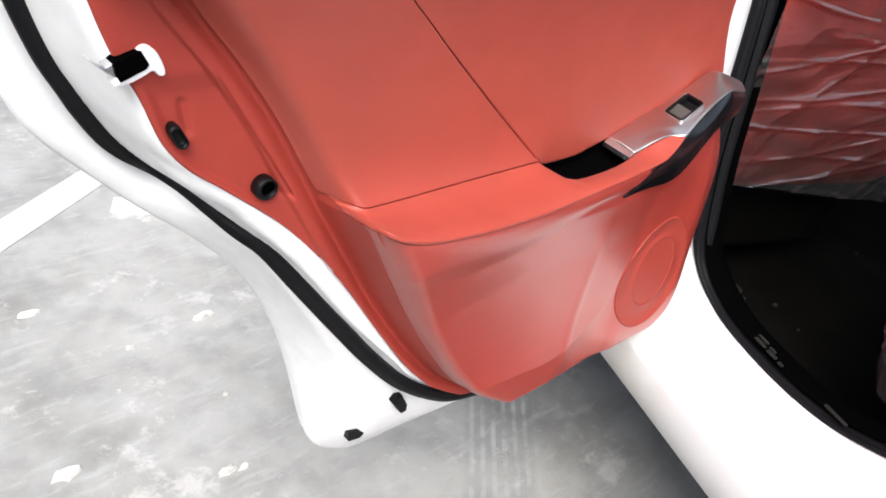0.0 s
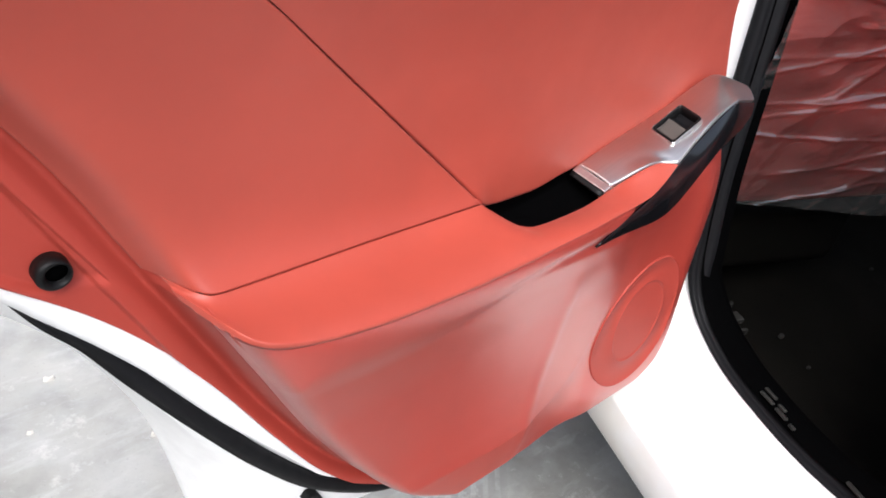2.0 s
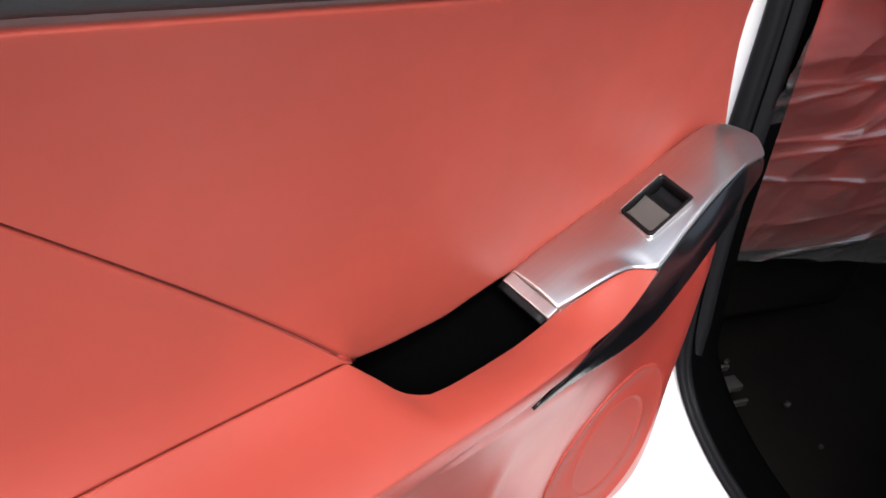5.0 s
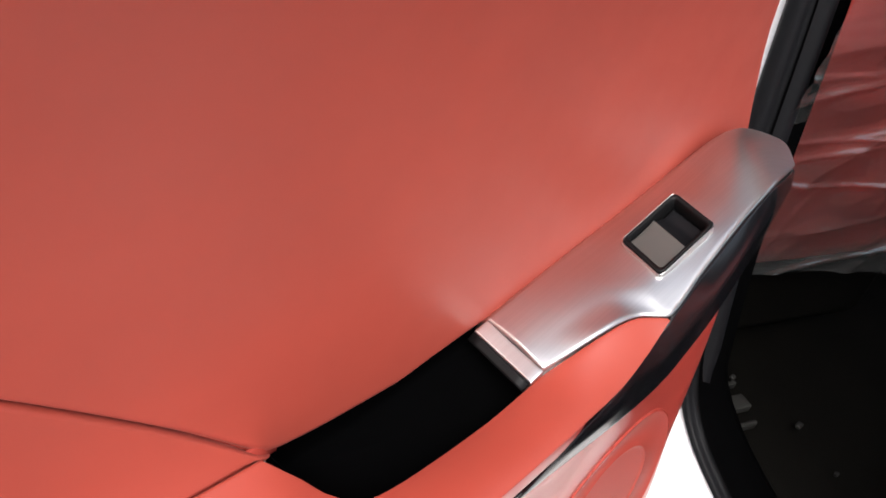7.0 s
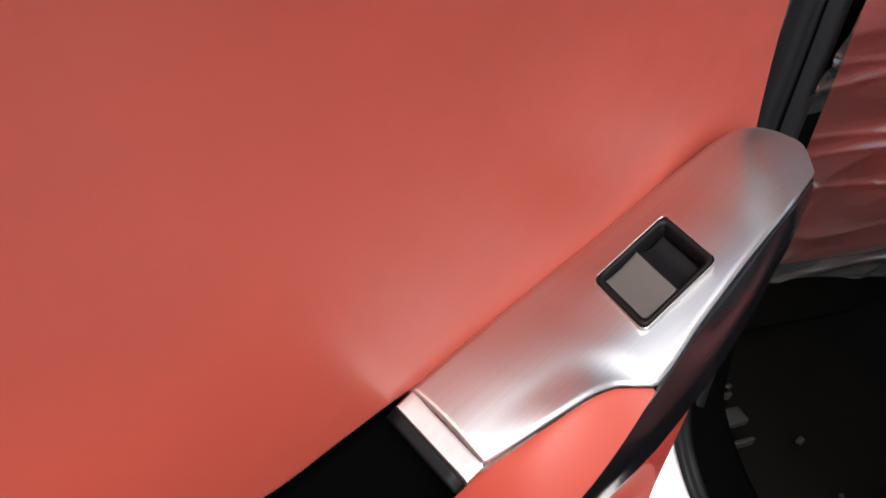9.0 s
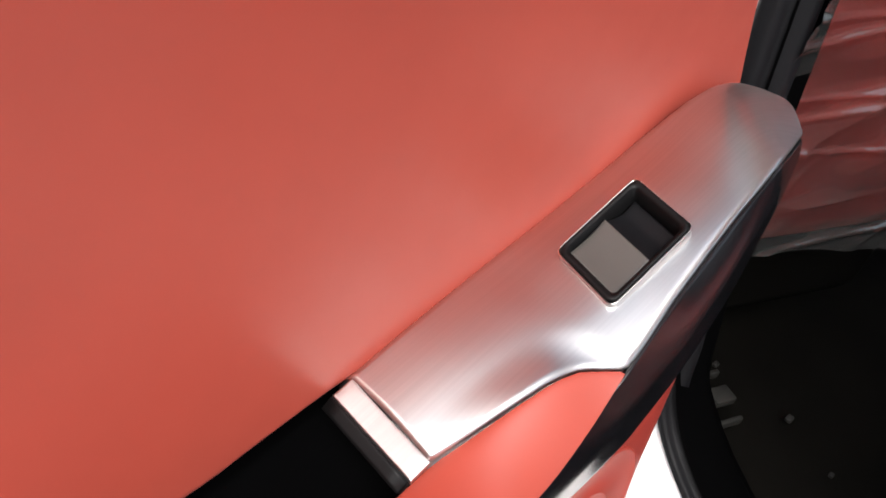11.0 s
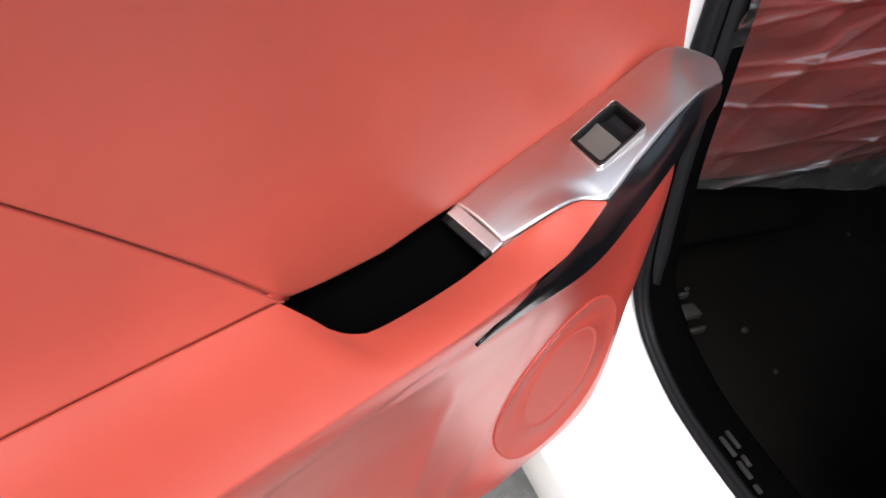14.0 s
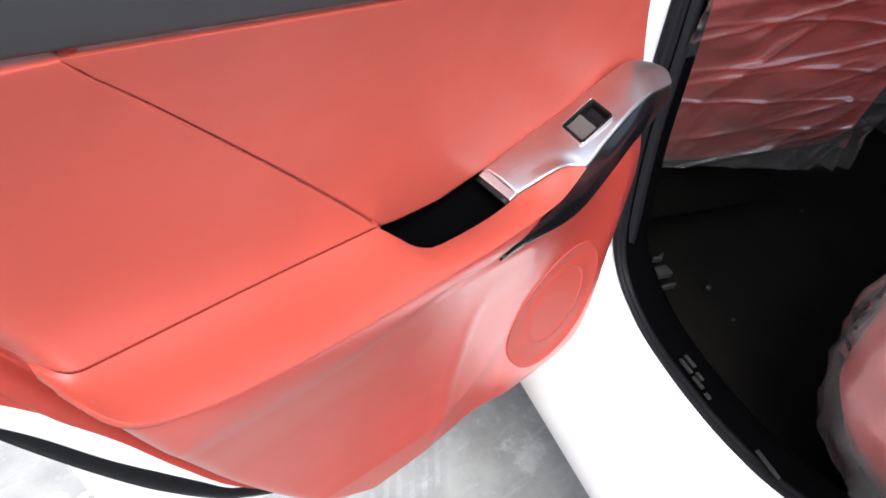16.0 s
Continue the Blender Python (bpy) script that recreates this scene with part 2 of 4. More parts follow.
def sheet(fn, nu, nv, lu, lv, roll=(0, 0, 0, 0), facing=(0, -1, 0), thick=0.003, bm=None):
    """A sheet over fn(u, v), its borders rolled away by radii (u0, u1, v0, v1), with thickness behind."""
    bm = bm or bmesh.new()
    us, vs = samples(nu, lu, roll[0], roll[1]), samples(nv, lv, roll[2], roll[3])
    facing = Vector(facing)
    e = 1e-3

    def drop(d, r):
        if not r or d >= r:
            return 0.0
        return r * (1 - math.sqrt(max(0.0, 1 - (1 - d / r) ** 2)))

    du = Vector(fn(0.501, 0.5)) - Vector(fn(0.499, 0.5))
    dv = Vector(fn(0.5, 0.501)) - Vector(fn(0.5, 0.499))
    sign = 1 if du.cross(dv).dot(facing) > 0 else -1
    top, under = [], []
    for u in us:
        a, b = [], []
        for v in vs:
            p = Vector(fn(u, v))
            du = Vector(fn(min(1, u + e), v)) - Vector(fn(max(0, u - e), v))
            dv = Vector(fn(u, min(1, v + e))) - Vector(fn(u, max(0, v - e)))
            n = du.cross(dv)
            if n.length < 1e-12:
                n = facing * sign
            n.normalize()
            n *= sign
            h = max(drop(u * lu, roll[0]), drop((1 - u) * lu, roll[1]), drop(v * lv, roll[2]), drop((1 - v) * lv, roll[3]))
            a.append(bm.verts.new(p - n * h))
            b.append(bm.verts.new(p - n * (max(h, 0) + thick)))
        top.append(a)
        under.append(b)
    m, k = len(us), len(vs)
    if not thick:
        bmesh.ops.delete(bm, geom=[w for r in under for w in r], context="VERTS")
        for i in range(m - 1):
            for j in range(k - 1):
                f = bm.faces.new((top[i][j], top[i + 1][j], top[i + 1][j + 1], top[i][j + 1]))
                f.normal_update()
                if f.normal.dot(facing) < 0:
                    f.normal_flip()
        return bm
    for i in range(m - 1):
        for j in range(k - 1):
            bm.faces.new((top[i][j], top[i + 1][j], top[i + 1][j + 1], top[i][j + 1]))
            bm.faces.new((under[i][j], under[i][j + 1], under[i + 1][j + 1], under[i + 1][j]))
    for i in range(m - 1):
        bm.faces.new((top[i][0], under[i][0], under[i + 1][0], top[i + 1][0]))
        bm.faces.new((top[i][-1], top[i + 1][-1], under[i + 1][-1], under[i][-1]))
    for j in range(k - 1):
        bm.faces.new((top[0][j], top[0][j + 1], under[0][j + 1], under[0][j]))
        bm.faces.new((top[-1][j], under[-1][j], under[-1][j + 1], top[-1][j + 1]))
    bmesh.ops.recalc_face_normals(bm, faces=bm.faces)
    return bm


def loft(rings, closed=True, caps=True, bm=None):
    bm = bm or bmesh.new()
    R = [[bm.verts.new(p) for p in r] for r in rings]
    n = len(R[0])
    for a, b in zip(R, R[1:]):
        for i in range(n if closed else n - 1):
            j = (i + 1) % n
            bm.faces.new((a[i], a[j], b[j], b[i]))
    if caps and closed:
        bm.faces.new(R[0][::-1])
        bm.faces.new(R[-1])
    bmesh.ops.recalc_face_normals(bm, faces=bm.faces)
    return bm


def tube(pts, section, up=(0, -1, 0), bm=None):
    """A section of (side, out) points swept along pts; out is the way of up."""
    rings = []
    for i, p in enumerate(pts):
        t = (pts[min(i + 1, len(pts) - 1)] - pts[max(i - 1, 0)]).normalized()
        o = Vector(up(p) if callable(up) else up)
        o = (o - t * o.dot(t)).normalized()
        s = t.cross(o)
        rings.append([p + s * a + o * b for a, b in (section(p) if callable(section) else section)])
    return loft(rings, bm=bm)


def rounded(w, d, r, n=4):
    """A rounded rectangle section, width w, depth d, corner r, counted from its middle."""
    out = []
    for cx, cy, a0 in ((w / 2 - r, d / 2 - r, 0), (-w / 2 + r, d / 2 - r, 90), (-w / 2 + r, -d / 2 + r, 180), (w / 2 - r, -d / 2 + r, 270)):
        for i in range(n + 1):
            a = radians(a0 + 90 * i / n)
            out.append((cx + r * math.cos(a), cy + r * math.sin(a)))
    return out


def block(center, size, r=0.004, axes=None, seg=2, bm=None):
    """A bevelled box; axes are three unit vectors."""
    bm = bm or bmesh.new()
    ax = [Vector(v) for v in (axes or ((1, 0, 0), (0, 1, 0), (0, 0, 1)))]
    vs = []
    for i in (-1, 1):
        for j in (-1, 1):
            for q in (-1, 1):
                vs.append(bm.verts.new(Vector(center) + ax[0] * i * size[0] / 2 + ax[1] * j * size[1] / 2 + ax[2] * q * size[2] / 2))
    fs = [bm.faces.new([vs[i] for i in f]) for f in ((0, 1, 3, 2), (4, 6, 7, 5), (0, 4, 5, 1), (2, 3, 7, 6), (0, 2, 6, 4), (1, 5, 7, 3))]
    bmesh.ops.recalc_face_normals(bm, faces=fs)
    if r:
        bmesh.ops.bevel(bm, geom=list({e for f in fs for e in f.edges}), offset=r, segments=seg, affect="EDGES", profile=0.5)
    return bm


def prism(pts, y0, y1, r=0.001):
    """A bevelled plate over (x, z) corners, from depth y0 (near) to y1."""
    bm = bmesh.new()
    a = [bm.verts.new((x, y0, z)) for x, z in pts]
    b = [bm.verts.new((x, y1, z)) for x, z in pts]
    n = len(pts)
    near = bm.faces.new(a)
    bm.faces.new(b[::-1])
    for i in range(n):
        bm.faces.new((a[i], b[i], b[(i + 1) % n], a[(i + 1) % n]))
    bmesh.ops.recalc_face_normals(bm, faces=bm.faces)
    bmesh.ops.bevel(bm, geom=list(near.edges), offset=r, segments=2, affect="EDGES", profile=0.5)
    return bm


# ---- ground ----
bm = bmesh.new()
N = 24
for i in range(N + 1):
    for j in range(N + 1):
        f = lambda q: (1 if q > 0 else -1) * abs(q) ** 4 * 400 + q * 3
        bm.verts.new((f(i / N * 2 - 1), f(j / N * 2 - 1), 0))
bm.verts.ensure_lookup_table()
for i in range(N):
    for j in range(N):
        q = i * (N + 1) + j
        bm.faces.new([bm.verts[w] for w in (q, q + N + 1, q + N + 2, q + 1)])
ground = tagged(put("ground", bm, CONCRETE), "worn grey concrete parking floor with pale scuffs", "floor", kind="structure")


# unseen wall, added to cut low sky light on the door's latch side
wall = tagged(put("blocker_wall", block((-3.6, 0.5, 1.9), (0.2, 16, 3.8), 0.01), BLOCKER_DARK), "unseen dark wall added to block low light from the left", "wall", kind="structure")


def stripe(p0, p1, width):
    a, b = Vector((*p0, 0)), Vector((*p1, 0))
    d = (b - a).normalized()
    s = Vector((-d.y, d.x, 0)) * width / 2
    bm = block((a + b) / 2 + Vector((0, 0, 0.002)), ((b - a).length, width, 0.006), 0.0015, (d, s.normalized(), (0, 0, 1)), 1)
    return tagged(put("parking_line", bm, PAINT), "worn white painted parking line on concrete", "road marking", kind="structure")


stripe((-1.6, 0.72), (0.88, 2.33), 0.11)
stripe((0.80, 2.10), (1.9, 1.50), 0.09)

# ---- car door ----
car_ob = thing("car", "white car with its rear door open, red leather inside", "car")
skin_edge = [(0.125, 0.70, 1.32), (0.142, 0.695, 1.16), (0.174, 0.690, 1.055), (0.197, 0.690, 1.011), (0.239, 0.690, 0.964), (0.291, 0.685, 0.912), (0.343, 0.675, 0.867), (0.393, 0.660, 0.814), (0.435, 0.645, 0.740), (0.465, 0.634, 0.649), (0.490, 0.622, 0.539), (0.502, 0.612, 0.501), (0.531, 0.600, 0.483), (0.576, 0.590, 0.480), (0.733, 0.575, 0.496)]
seal_line = [(0.156, 0.675, 1.317), (0.169, 0.675, 1.212), (0.189, 0.675, 1.142), (0.206, 0.675, 1.094), (0.220, 0.675, 1.066), (0.234, 0.675, 1.039), (0.256, 0.675, 1.005), (0.288, 0.675, 0.972), (0.308, 0.668, 0.955), (0.322, 0.650, 0.945), (0.336, 0.620, 0.934), (0.353, 0.592, 0.920), (0.376, 0.573, 0.901), (0.408, 0.556, 0.857), (0.458, 0.540, 0.789), (0.511, 0.530, 0.720), (0.575, 0.523, 0.651), (0.657, 0.518, 0.594), (0.73, 0.518, 0.570)]
red_line = [(0.165, 0.548, 1.32), (0.180, 0.548, 1.24), (0.200, 0.547, 1.181), (0.215, 0.546, 1.139), (0.234, 0.545, 1.102), (0.251, 0.543, 1.061), (0.270, 0.542, 1.036), (0.307, 0.541, 1.006), (0.368, 0.539, 0.955), (0.410, 0.536, 0.910), (0.460, 0.531, 0.844), (0.514, 0.520, 0.763), (0.568, 0.512, 0.689), (0.654, 0.507, 0.612), (0.73, 0.507, 0.585)]
rim_line = [(0.162, 0.630, 1.314), (0.174, 0.635, 1.224), (0.192, 0.635, 1.152), (0.208, 0.635, 1.101), (0.228, 0.630, 1.063), (0.246, 0.615, 1.040), (0.257, 0.590, 1.031), (0.264, 0.572, 1.023), (0.270, 0.564, 1.015), (0.280, 0.563, 1.003), (0.298, 0.560, 0.990), (0.317, 0.557, 0.976), (0.336, 0.553, 0.956), (0.369, 0.546, 0.923), (0.410, 0.540, 0.874), (0.464, 0.531, 0.800), (0.531, 0.521, 0.721), (0.586, 0.516, 0.664), (0.74, 0.512, 0.575)]
latch_x = curve((0.596, 0.700), (0.612, 0.654), (0.689, 0.568), (0.763, 0.514), (0.844, 0.460), (0.910, 0.410), (0.955, 0.368), (1.006, 0.307), (1.036, 0.270), (1.061, 0.251), (1.102, 0.234), (1.139, 0.215), (1.181, 0.200), (1.215, 0.19))
hinge_x = curve((0.596, 0.96), (0.602, 0.99), (0.612, 1.03), (0.632, 1.07), (0.670, 1.10), (0.735, 1.135), (0.80, 1.16), (0.86, 1.170), (0.89, 1.165), (0.965, 1.14), (1.055, 1.10), (1.157, 1.058), (1.215, 1.043))
hinge_edge = curve((1.0, 1.215), (1.045, 1.21), (1.058, 1.157), (1.10, 1.055), (1.14, 0.965), (1.165, 0.89), (1.172, 0.862))
base_y = curve((0.55, 0.505), (0.69, 0.512), (0.763, 0.520), (0.844, 0.531), (0.955, 0.539), (1.06, 0.543), (1.22, 0.548))
ridge = curve((0.590, 0.735), (0.620, 0.690), (0.673, 0.621), (0.797, 0.525), (0.913, 0.457), (0.955, 0.433), (0.998, 0.408), (1.072, 0.366), (1.124, 0.330), (1.168, 0.295), (1.22, 0.26))
lower_y = curve((0.59, 0.490), (0.605, 0.462), (0.622, 0.443), (0.645, 0.4415), (0.70, 0.449), (0.75, 0.4525), (0.84, 0.4525), (0.90, 0.4490), (0.925, 0.4465), (0.938, 0.4475), (0.948, 0.456), (0.965, 0.495), (0.98, 0.520), (1.2, 0.545))
right_y = curve((0.59, 0.490), (0.605, 0.462), (0.622, 0.443), (0.645, 0.4415), (0.75, 0.452), (0.84, 0.4595), (0.90, 0.467), (0.95, 0.482), (1.0, 0.501), (1.02, 0.530), (1.2, 0.545))
arm_front_y = curve((0.415, 0.4540), (0.425, 0.4485), (0.435, 0.4435), (0.450, 0.4379), (0.470, 0.4337), (0.50, 0.4302), (0.55, 0.4290), (0.62, 0.4296), (0.70, 0.4285), (0.76, 0.4275), (0.82, 0.4300), (0.87, 0.4335), (0.895, 0.4368), (0.916, 0.4410))
arm_front_z = curve((0.415, 0.9840), (0.425, 0.9812), (0.435, 0.9770), (0.450, 0.9727), (0.470, 0.9687), (0.50, 0.9657), (0.55, 0.9622), (0.62, 0.9600), (0.70, 0.9650), (0.76, 0.9705), (0.82, 0.9735), (0.87, 0.9765), (0.895, 0.9862), (0.916, 0.9995))
seam_back_z = curve((0.415, 0.9885), (0.43, 0.9872), (0.50, 0.9830), (0.56, 0.9815), (0.62, 0.9792), (0.68, 0.9782), (0.70, 0.9765), (0.7125, 0.9690))
low_face = curve((0.59, 0.490), (0.605, 0.462), (0.622, 0.443), (0.645, 0.4415), (0.70, 0.4465), (0.75, 0.4485), (0.84, 0.4465), (0.90, 0.4400), (0.93, 0.4350))


def turn(d):
    """How far a surface stands proud at a distance d inside the ridge: a hollow wall, then a soft crest."""
    q = min(1.0, max(0.0, (d + 0.022) / 0.067))
    return 1 - (1 - q**2.4) ** 14


pad_y = curve((0.94, 0.5050), (0.967, 0.5075), (0.987, 0.5103), (1.018, 0.5138), (1.066, 0.5168), (1.106, 0.5170), (1.138, 0.5155), (1.166, 0.5122), (1.187, 0.5085), (1.205, 0.5060))
front_pad_y = curve((0.94, 0.5087), (0.967, 0.5100), (0.987, 0.5112), (1.018, 0.5132), (1.066, 0.5160), (1.106, 0.5170), (1.138, 0.5155), (1.166, 0.5122), (1.187, 0.5085), (1.205, 0.5060))
flare = curve((0.415, 0.0225), (0.43, 0.0210), (0.50, 0.0150), (0.56, 0.0118), (0.62, 0.0085), (0.68, 0.0072), (0.70, 0.0055), (0.713, 0.0))


def upper_y(x, z):
    """Depth of the upper pads; their foot flares out towards the armrest."""
    k = step(0.60, 0.92, x)
    y = pad_y(z) * (1 - k) + front_pad_y(z) * k - flare(x) * math.exp(-max(0.0, z - seam_back_z(x)) / 0.018)
    return y - 0.003 * step(0.90, 1.15, x)


def wall_y(z):
    """Depth of the carrier just inside the ridge."""
    k = step(0.978, 0.994, z)
    return (upper_y(0.43, z) + 0.003) * k + left_y(0.44, z) * (1 - k)


def left_y(x, z):
    """Lower trim: a short upright face under the armrest's front seam, a soft shoulder, then the bin."""
    s = arm_front_z(x) - z
    if s < 0:
        return arm_front_y(x) + 0.003 - s * (0.4 if x > 0.45 else 6)
    face = arm_front_y(x) + 0.0008 + 0.05 * s + 0.0028 * math.exp(-s / 0.004)
    k = step(0.016, 0.034 + 0.03 * step(0.76, 0.55, x), s)
    edge = 0.0028 * math.exp(-(((s - 0.026) / 0.006) ** 2)) * step(0.68, 0.78, x)
    return face * (1 - k) + max(face, low_face(z)) * k + edge * 0.5


def round_ridge(y, x, z):
    """A surface at depth y, rounded back to the flange where it passes the ridge."""
    k = turn(x - ridge(z))
    return base_y(z) * (1 - k) + y * k


def card_y(x, z):
    """Depth of the moulded carrier: a flange along the latch, the bulging bin below."""
    left = 1 - step(0.84, 0.95, x)
    y = lower_y(z) * (1 - left) + left_y(x, z) * left if left else lower_y(z)
    right = step(0.92, 1.10, x)
    y = y * (1 - right) + right_y(z) * right + 0.03 * step(1.08, 1.19, x)
    y += 0.003 * math.exp(-(((x - 0.66) / 0.11) ** 2)) * math.exp(-(((z - 0.79) / 0.09) ** 2))
    y -= (0.0016 * math.exp(-(((x - 0.803) / 0.009) ** 2)) + 0.0024 * math.exp(-(((x - 0.803) / 0.03) ** 2))) * step(0.92, 0.86, z) * step(0.60, 0.66, z)
    d = x - ridge(z)
    flange = base_y(z) - 0.005 * step(-0.047, -0.042, d)
    side = (x - 0.306) * 0.849 + (z - 1.102) * 0.529
    flange += 0.0045 * step(0.0008, -0.0012, side) * step(0.982, 0.992, z) * step(1.124, 1.100, z) * step(0.004, 0.014, x - latch_x(z))
    groove = (x - 0.2715) * 0.98 + (z - 1.081) * 0.19
    flange += 0.003 * math.exp(-((groove / 0.004) ** 2)) * step(1.062, 1.068, z) * step(1.100, 1.094, z)
    flange += 0.009 * math.exp(-(((d + 0.017) / 0.010) ** 2)) * step(0.60, 0.66, z)
    k = turn(d)
    if d < 0.004:
        y = wall_y(z) + (0.004 * step(-0.006, -0.002, d) if z > arm_front_z(x) - 0.003 else 0.0)
    return flange * (1 - k) + min(y, flange) * k


def card(u, v):
    """Rows of height; along a row the flange, the turn of the ridge, then the front."""
    z = 0.597 + v * (1.212 - 0.597)
    a, b = latch_x(z), hinge_x(z)
    r = max(a + 0.004, ridge(z) - 0.010)
    if u < 0.3:
        x = a + u / 0.3 * (r - a)
    elif u < 0.5:
        x = r + 0.05 * ((u - 0.3) / 0.2) ** 1.4
    else:
        x = r + 0.05 + (u - 0.5) / 0.5 * (b - r - 0.05)
    return (x, card_y(x, z), z)


# white pressed shell: skin edge, latch face, inner sheet, outer skin
n = 90
S, T, R, M = path(skin_edge, n), path(seal_line, n), path(red_line, n), path(rim_line, n)
rows = []
for s, t, r, m in zip(S, T, R, M):
    a = t - s
    a = Vector((a.x, 0, a.z)).normalized()
    b = (r - t).normalized()
    rows.append([s + Vector((0, 0.014, 0)), s + Vector((0, 0.003, 0)) - a * 0.001, s + Vector((0, -0.002, 0)) + a * 0.003, s.lerp(t, 0.30) + Vector((0, -0.004, 0)), s.lerp(t, 0.65) + Vector((0, -0.003, 0)), t + Vector((0, 0.008, 0)) - b * 0.015, t + Vector((0, 0.010, 0)) + b * 0.006, m + Vector((0, 0.008, 0)), m + Vector((0.001, 0.0, 0.001)), m.lerp(r, 0.25) + Vector((0, -0.003, 0)), m.lerp(r, 0.6) + Vector((0, -0.002, 0)), r + Vector((0, 0.004, 0)), r + Vector((0.02, 0.010, 0.012)), r + Vector((0.08, 0.02, 0.04))])
door = put("door", loft(rows, closed=False), WHITE_SHEET, car_ob, "open white door shell with pressed steel edge")
CARD = sheet(lambda u, v: card(0.36 + 0.64 * u, v), 200, 260, 0.8, 0.6, (0.0, 0.004, 0.004, 0.004), thick=0.0015)


def under_armrest(p):
    return 0.30 < p.x < 0.96 and arm_front_z(p.x) + 0.0015 < p.z < 1.3


def under_speaker(p):
    return ((p.x - 0.999) / 0.083) ** 2 + ((p.z - 0.746) / 0.090) ** 2 < 1


bmesh.ops.delete(CARD, geom=[f for f in CARD.faces if under_armrest(f.calc_center_median()) or under_speaker(f.calc_center_median())], context="FACES")
put("door_card", CARD, RED_PLASTIC, door, "red moulded lower door trim")
put("edge_trim", sheet(lambda u, v: card(0.36 * u, v), 110, 260, 0.1, 0.6, (0.003, 0.0, 0.004, 0.004), thick=0.0015), RED_MATT, door, "matt red plastic along the latch edge")


def skin(u, v):
    i = v * (n - 1)
    p = S[int(i)].lerp(S[min(n - 1, int(i) + 1)], i - int(i))
    return (p.x + u * (1.20 - p.x), p.y + 0.012 + 0.05 * math.sin(math.pi * min(1, u * 1.2 + 0.02)) ** 0.7, p.z)


put("outer_skin", sheet(skin, 12, 40, 0.9, 0.8, facing=(0, 1, 0), thick=0.002), WHITE, door, "white painted outer door skin")
put("bottom_flange", block((0.96, 0.585, 0.496), (0.46, 0.02, 0.02), 0.004), WHITE, door)
sec = [(-0.013, -0.004), (-0.011, 0.005), (-0.006, 0.010), (0.001, 0.011), (0.004, 0.007), (0.008, 0.008), (0.013, 0.003), (0.013, -0.004)]
pinch = lambda x: 0.82 - 0.40 * math.exp(-(((x - 0.305) / 0.035) ** 2))
put("weatherstrip", tube([p + Vector((0, 0.004 - 0.012 * step(0.31, 0.27, p.x), 0)) for p in path(seal_line, 120)], lambda p: [(a * pinch(p.x), b * pinch(p.x)) for a, b in sec], (-0.4, -0.88, -0.25)), RUBBER, door, "black rubber weatherstrip")

# upper trim along the window sill
top_z = lambda x: 1.1975 - 0.045 * (x - 0.426)
put("upper_trim", sheet(lambda u, v: (0.19 + u * 0.87, 0.507 - 0.010 * math.sin(math.pi * v * 0.5) + 0.06 * v**3, top_z(0.19 + u * 0.87) + v * 0.10), 20, 14, 0.87, 0.1, (0.003, 0.003, 0.005, 0.004), thick=0.01), DARK_TRIM, door, "dark grey soft upper door trim")

# upper pads, parted by a slanting seam
seam_z = curve((0.452, 1.1935), (0.455, 1.1920), (0.462, 1.1850), (0.470, 1.1772), (0.485, 1.1650), (0.516, 1.1383), (0.553, 1.1063), (0.600, 1.0657), (0.655, 1.0178), (0.690, 0.9870), (0.713, 0.9666))
seam_x = curve((0.9666, 0.713), (0.9870, 0.690), (1.0178, 0.655), (1.0657, 0.600), (1.1063, 0.553), (1.1383, 0.516), (1.1650, 0.485), (1.1772, 0.470), (1.1850, 0.462), (1.1920, 0.455))


def rear_pad(u, v):
    z = 0.9700 + v * (1.193 - 0.9700)
    foot = (1 - v) ** 3
    a, b = ridge(z + 0.0178 * foot) - 0.014, seam_x(z) - 0.0014
    x = a + (0.45 * u + 0.55 * u * u) * (b - a)
    z += (seam_back_z(x) + 0.0002 - 0.9700) * foot * min(1.0, (b - x) / 0.012)
    return (x, round_ridge(upper_y(x, z), x, z) - 0.0006, z)


put("rear_pad", sheet(rear_pad, 90, 60, 0.30, 0.2, (0.0, 0.0030, 0.0014, 0.0014), thick=0.012), RED, door, "red leather upper rear pad")


insert_low = curve((0.713, 0.9660), (0.74, 0.9642), (0.78, 0.9645), (0.81, 0.9698), (0.838, 0.9748), (0.875, 0.9785), (0.92, 0.984), (0.96, 0.992), (1.0, 1.010), (1.06, 1.020), (1.10, 1.005), (1.15, 0.980))


def front_insert(u, v):
    x = 0.4525 + u * (1.150 - 0.4525)
    hi = min(top_z(x) - 0.003, hinge_edge(x) - 0.003)
    lo = seam_z(x) - 0.0004 if x < 0.713 else insert_low(x)
    z = lo + v * max(0.0005, hi - lo)
    return (x, upper_y(x, z), z)


put("front_insert", sheet(front_insert, 80, 44, 0.69, 0.22, (0.0, 0.004, 0.0046, 0.0022), thick=0.012), RED, door, "red leather upper front insert")


def seam_back(u, v):
    x = 0.424 + u * 0.288
    z = seam_back_z(x) - 0.004 + v * 0.008
    return (x, round_ridge(upper_y(x, max(z, seam_back_z(x))), x, z) + 0.0013, z)


def slant_back(u, v):
    x = 0.454 + u * 0.264
    z = seam_z(x) - 0.010 + v * 0.020
    return (x, upper_y(x, z) + 0.0050, z)


put("seam_backing", sheet(seam_back, 30, 6, 0.3, 0.01, thick=0.002), RED_MATT, door)
put("seam_backing", sheet(slant_back, 40, 6, 0.3, 0.01, thick=0.002), RED_MATT, door)

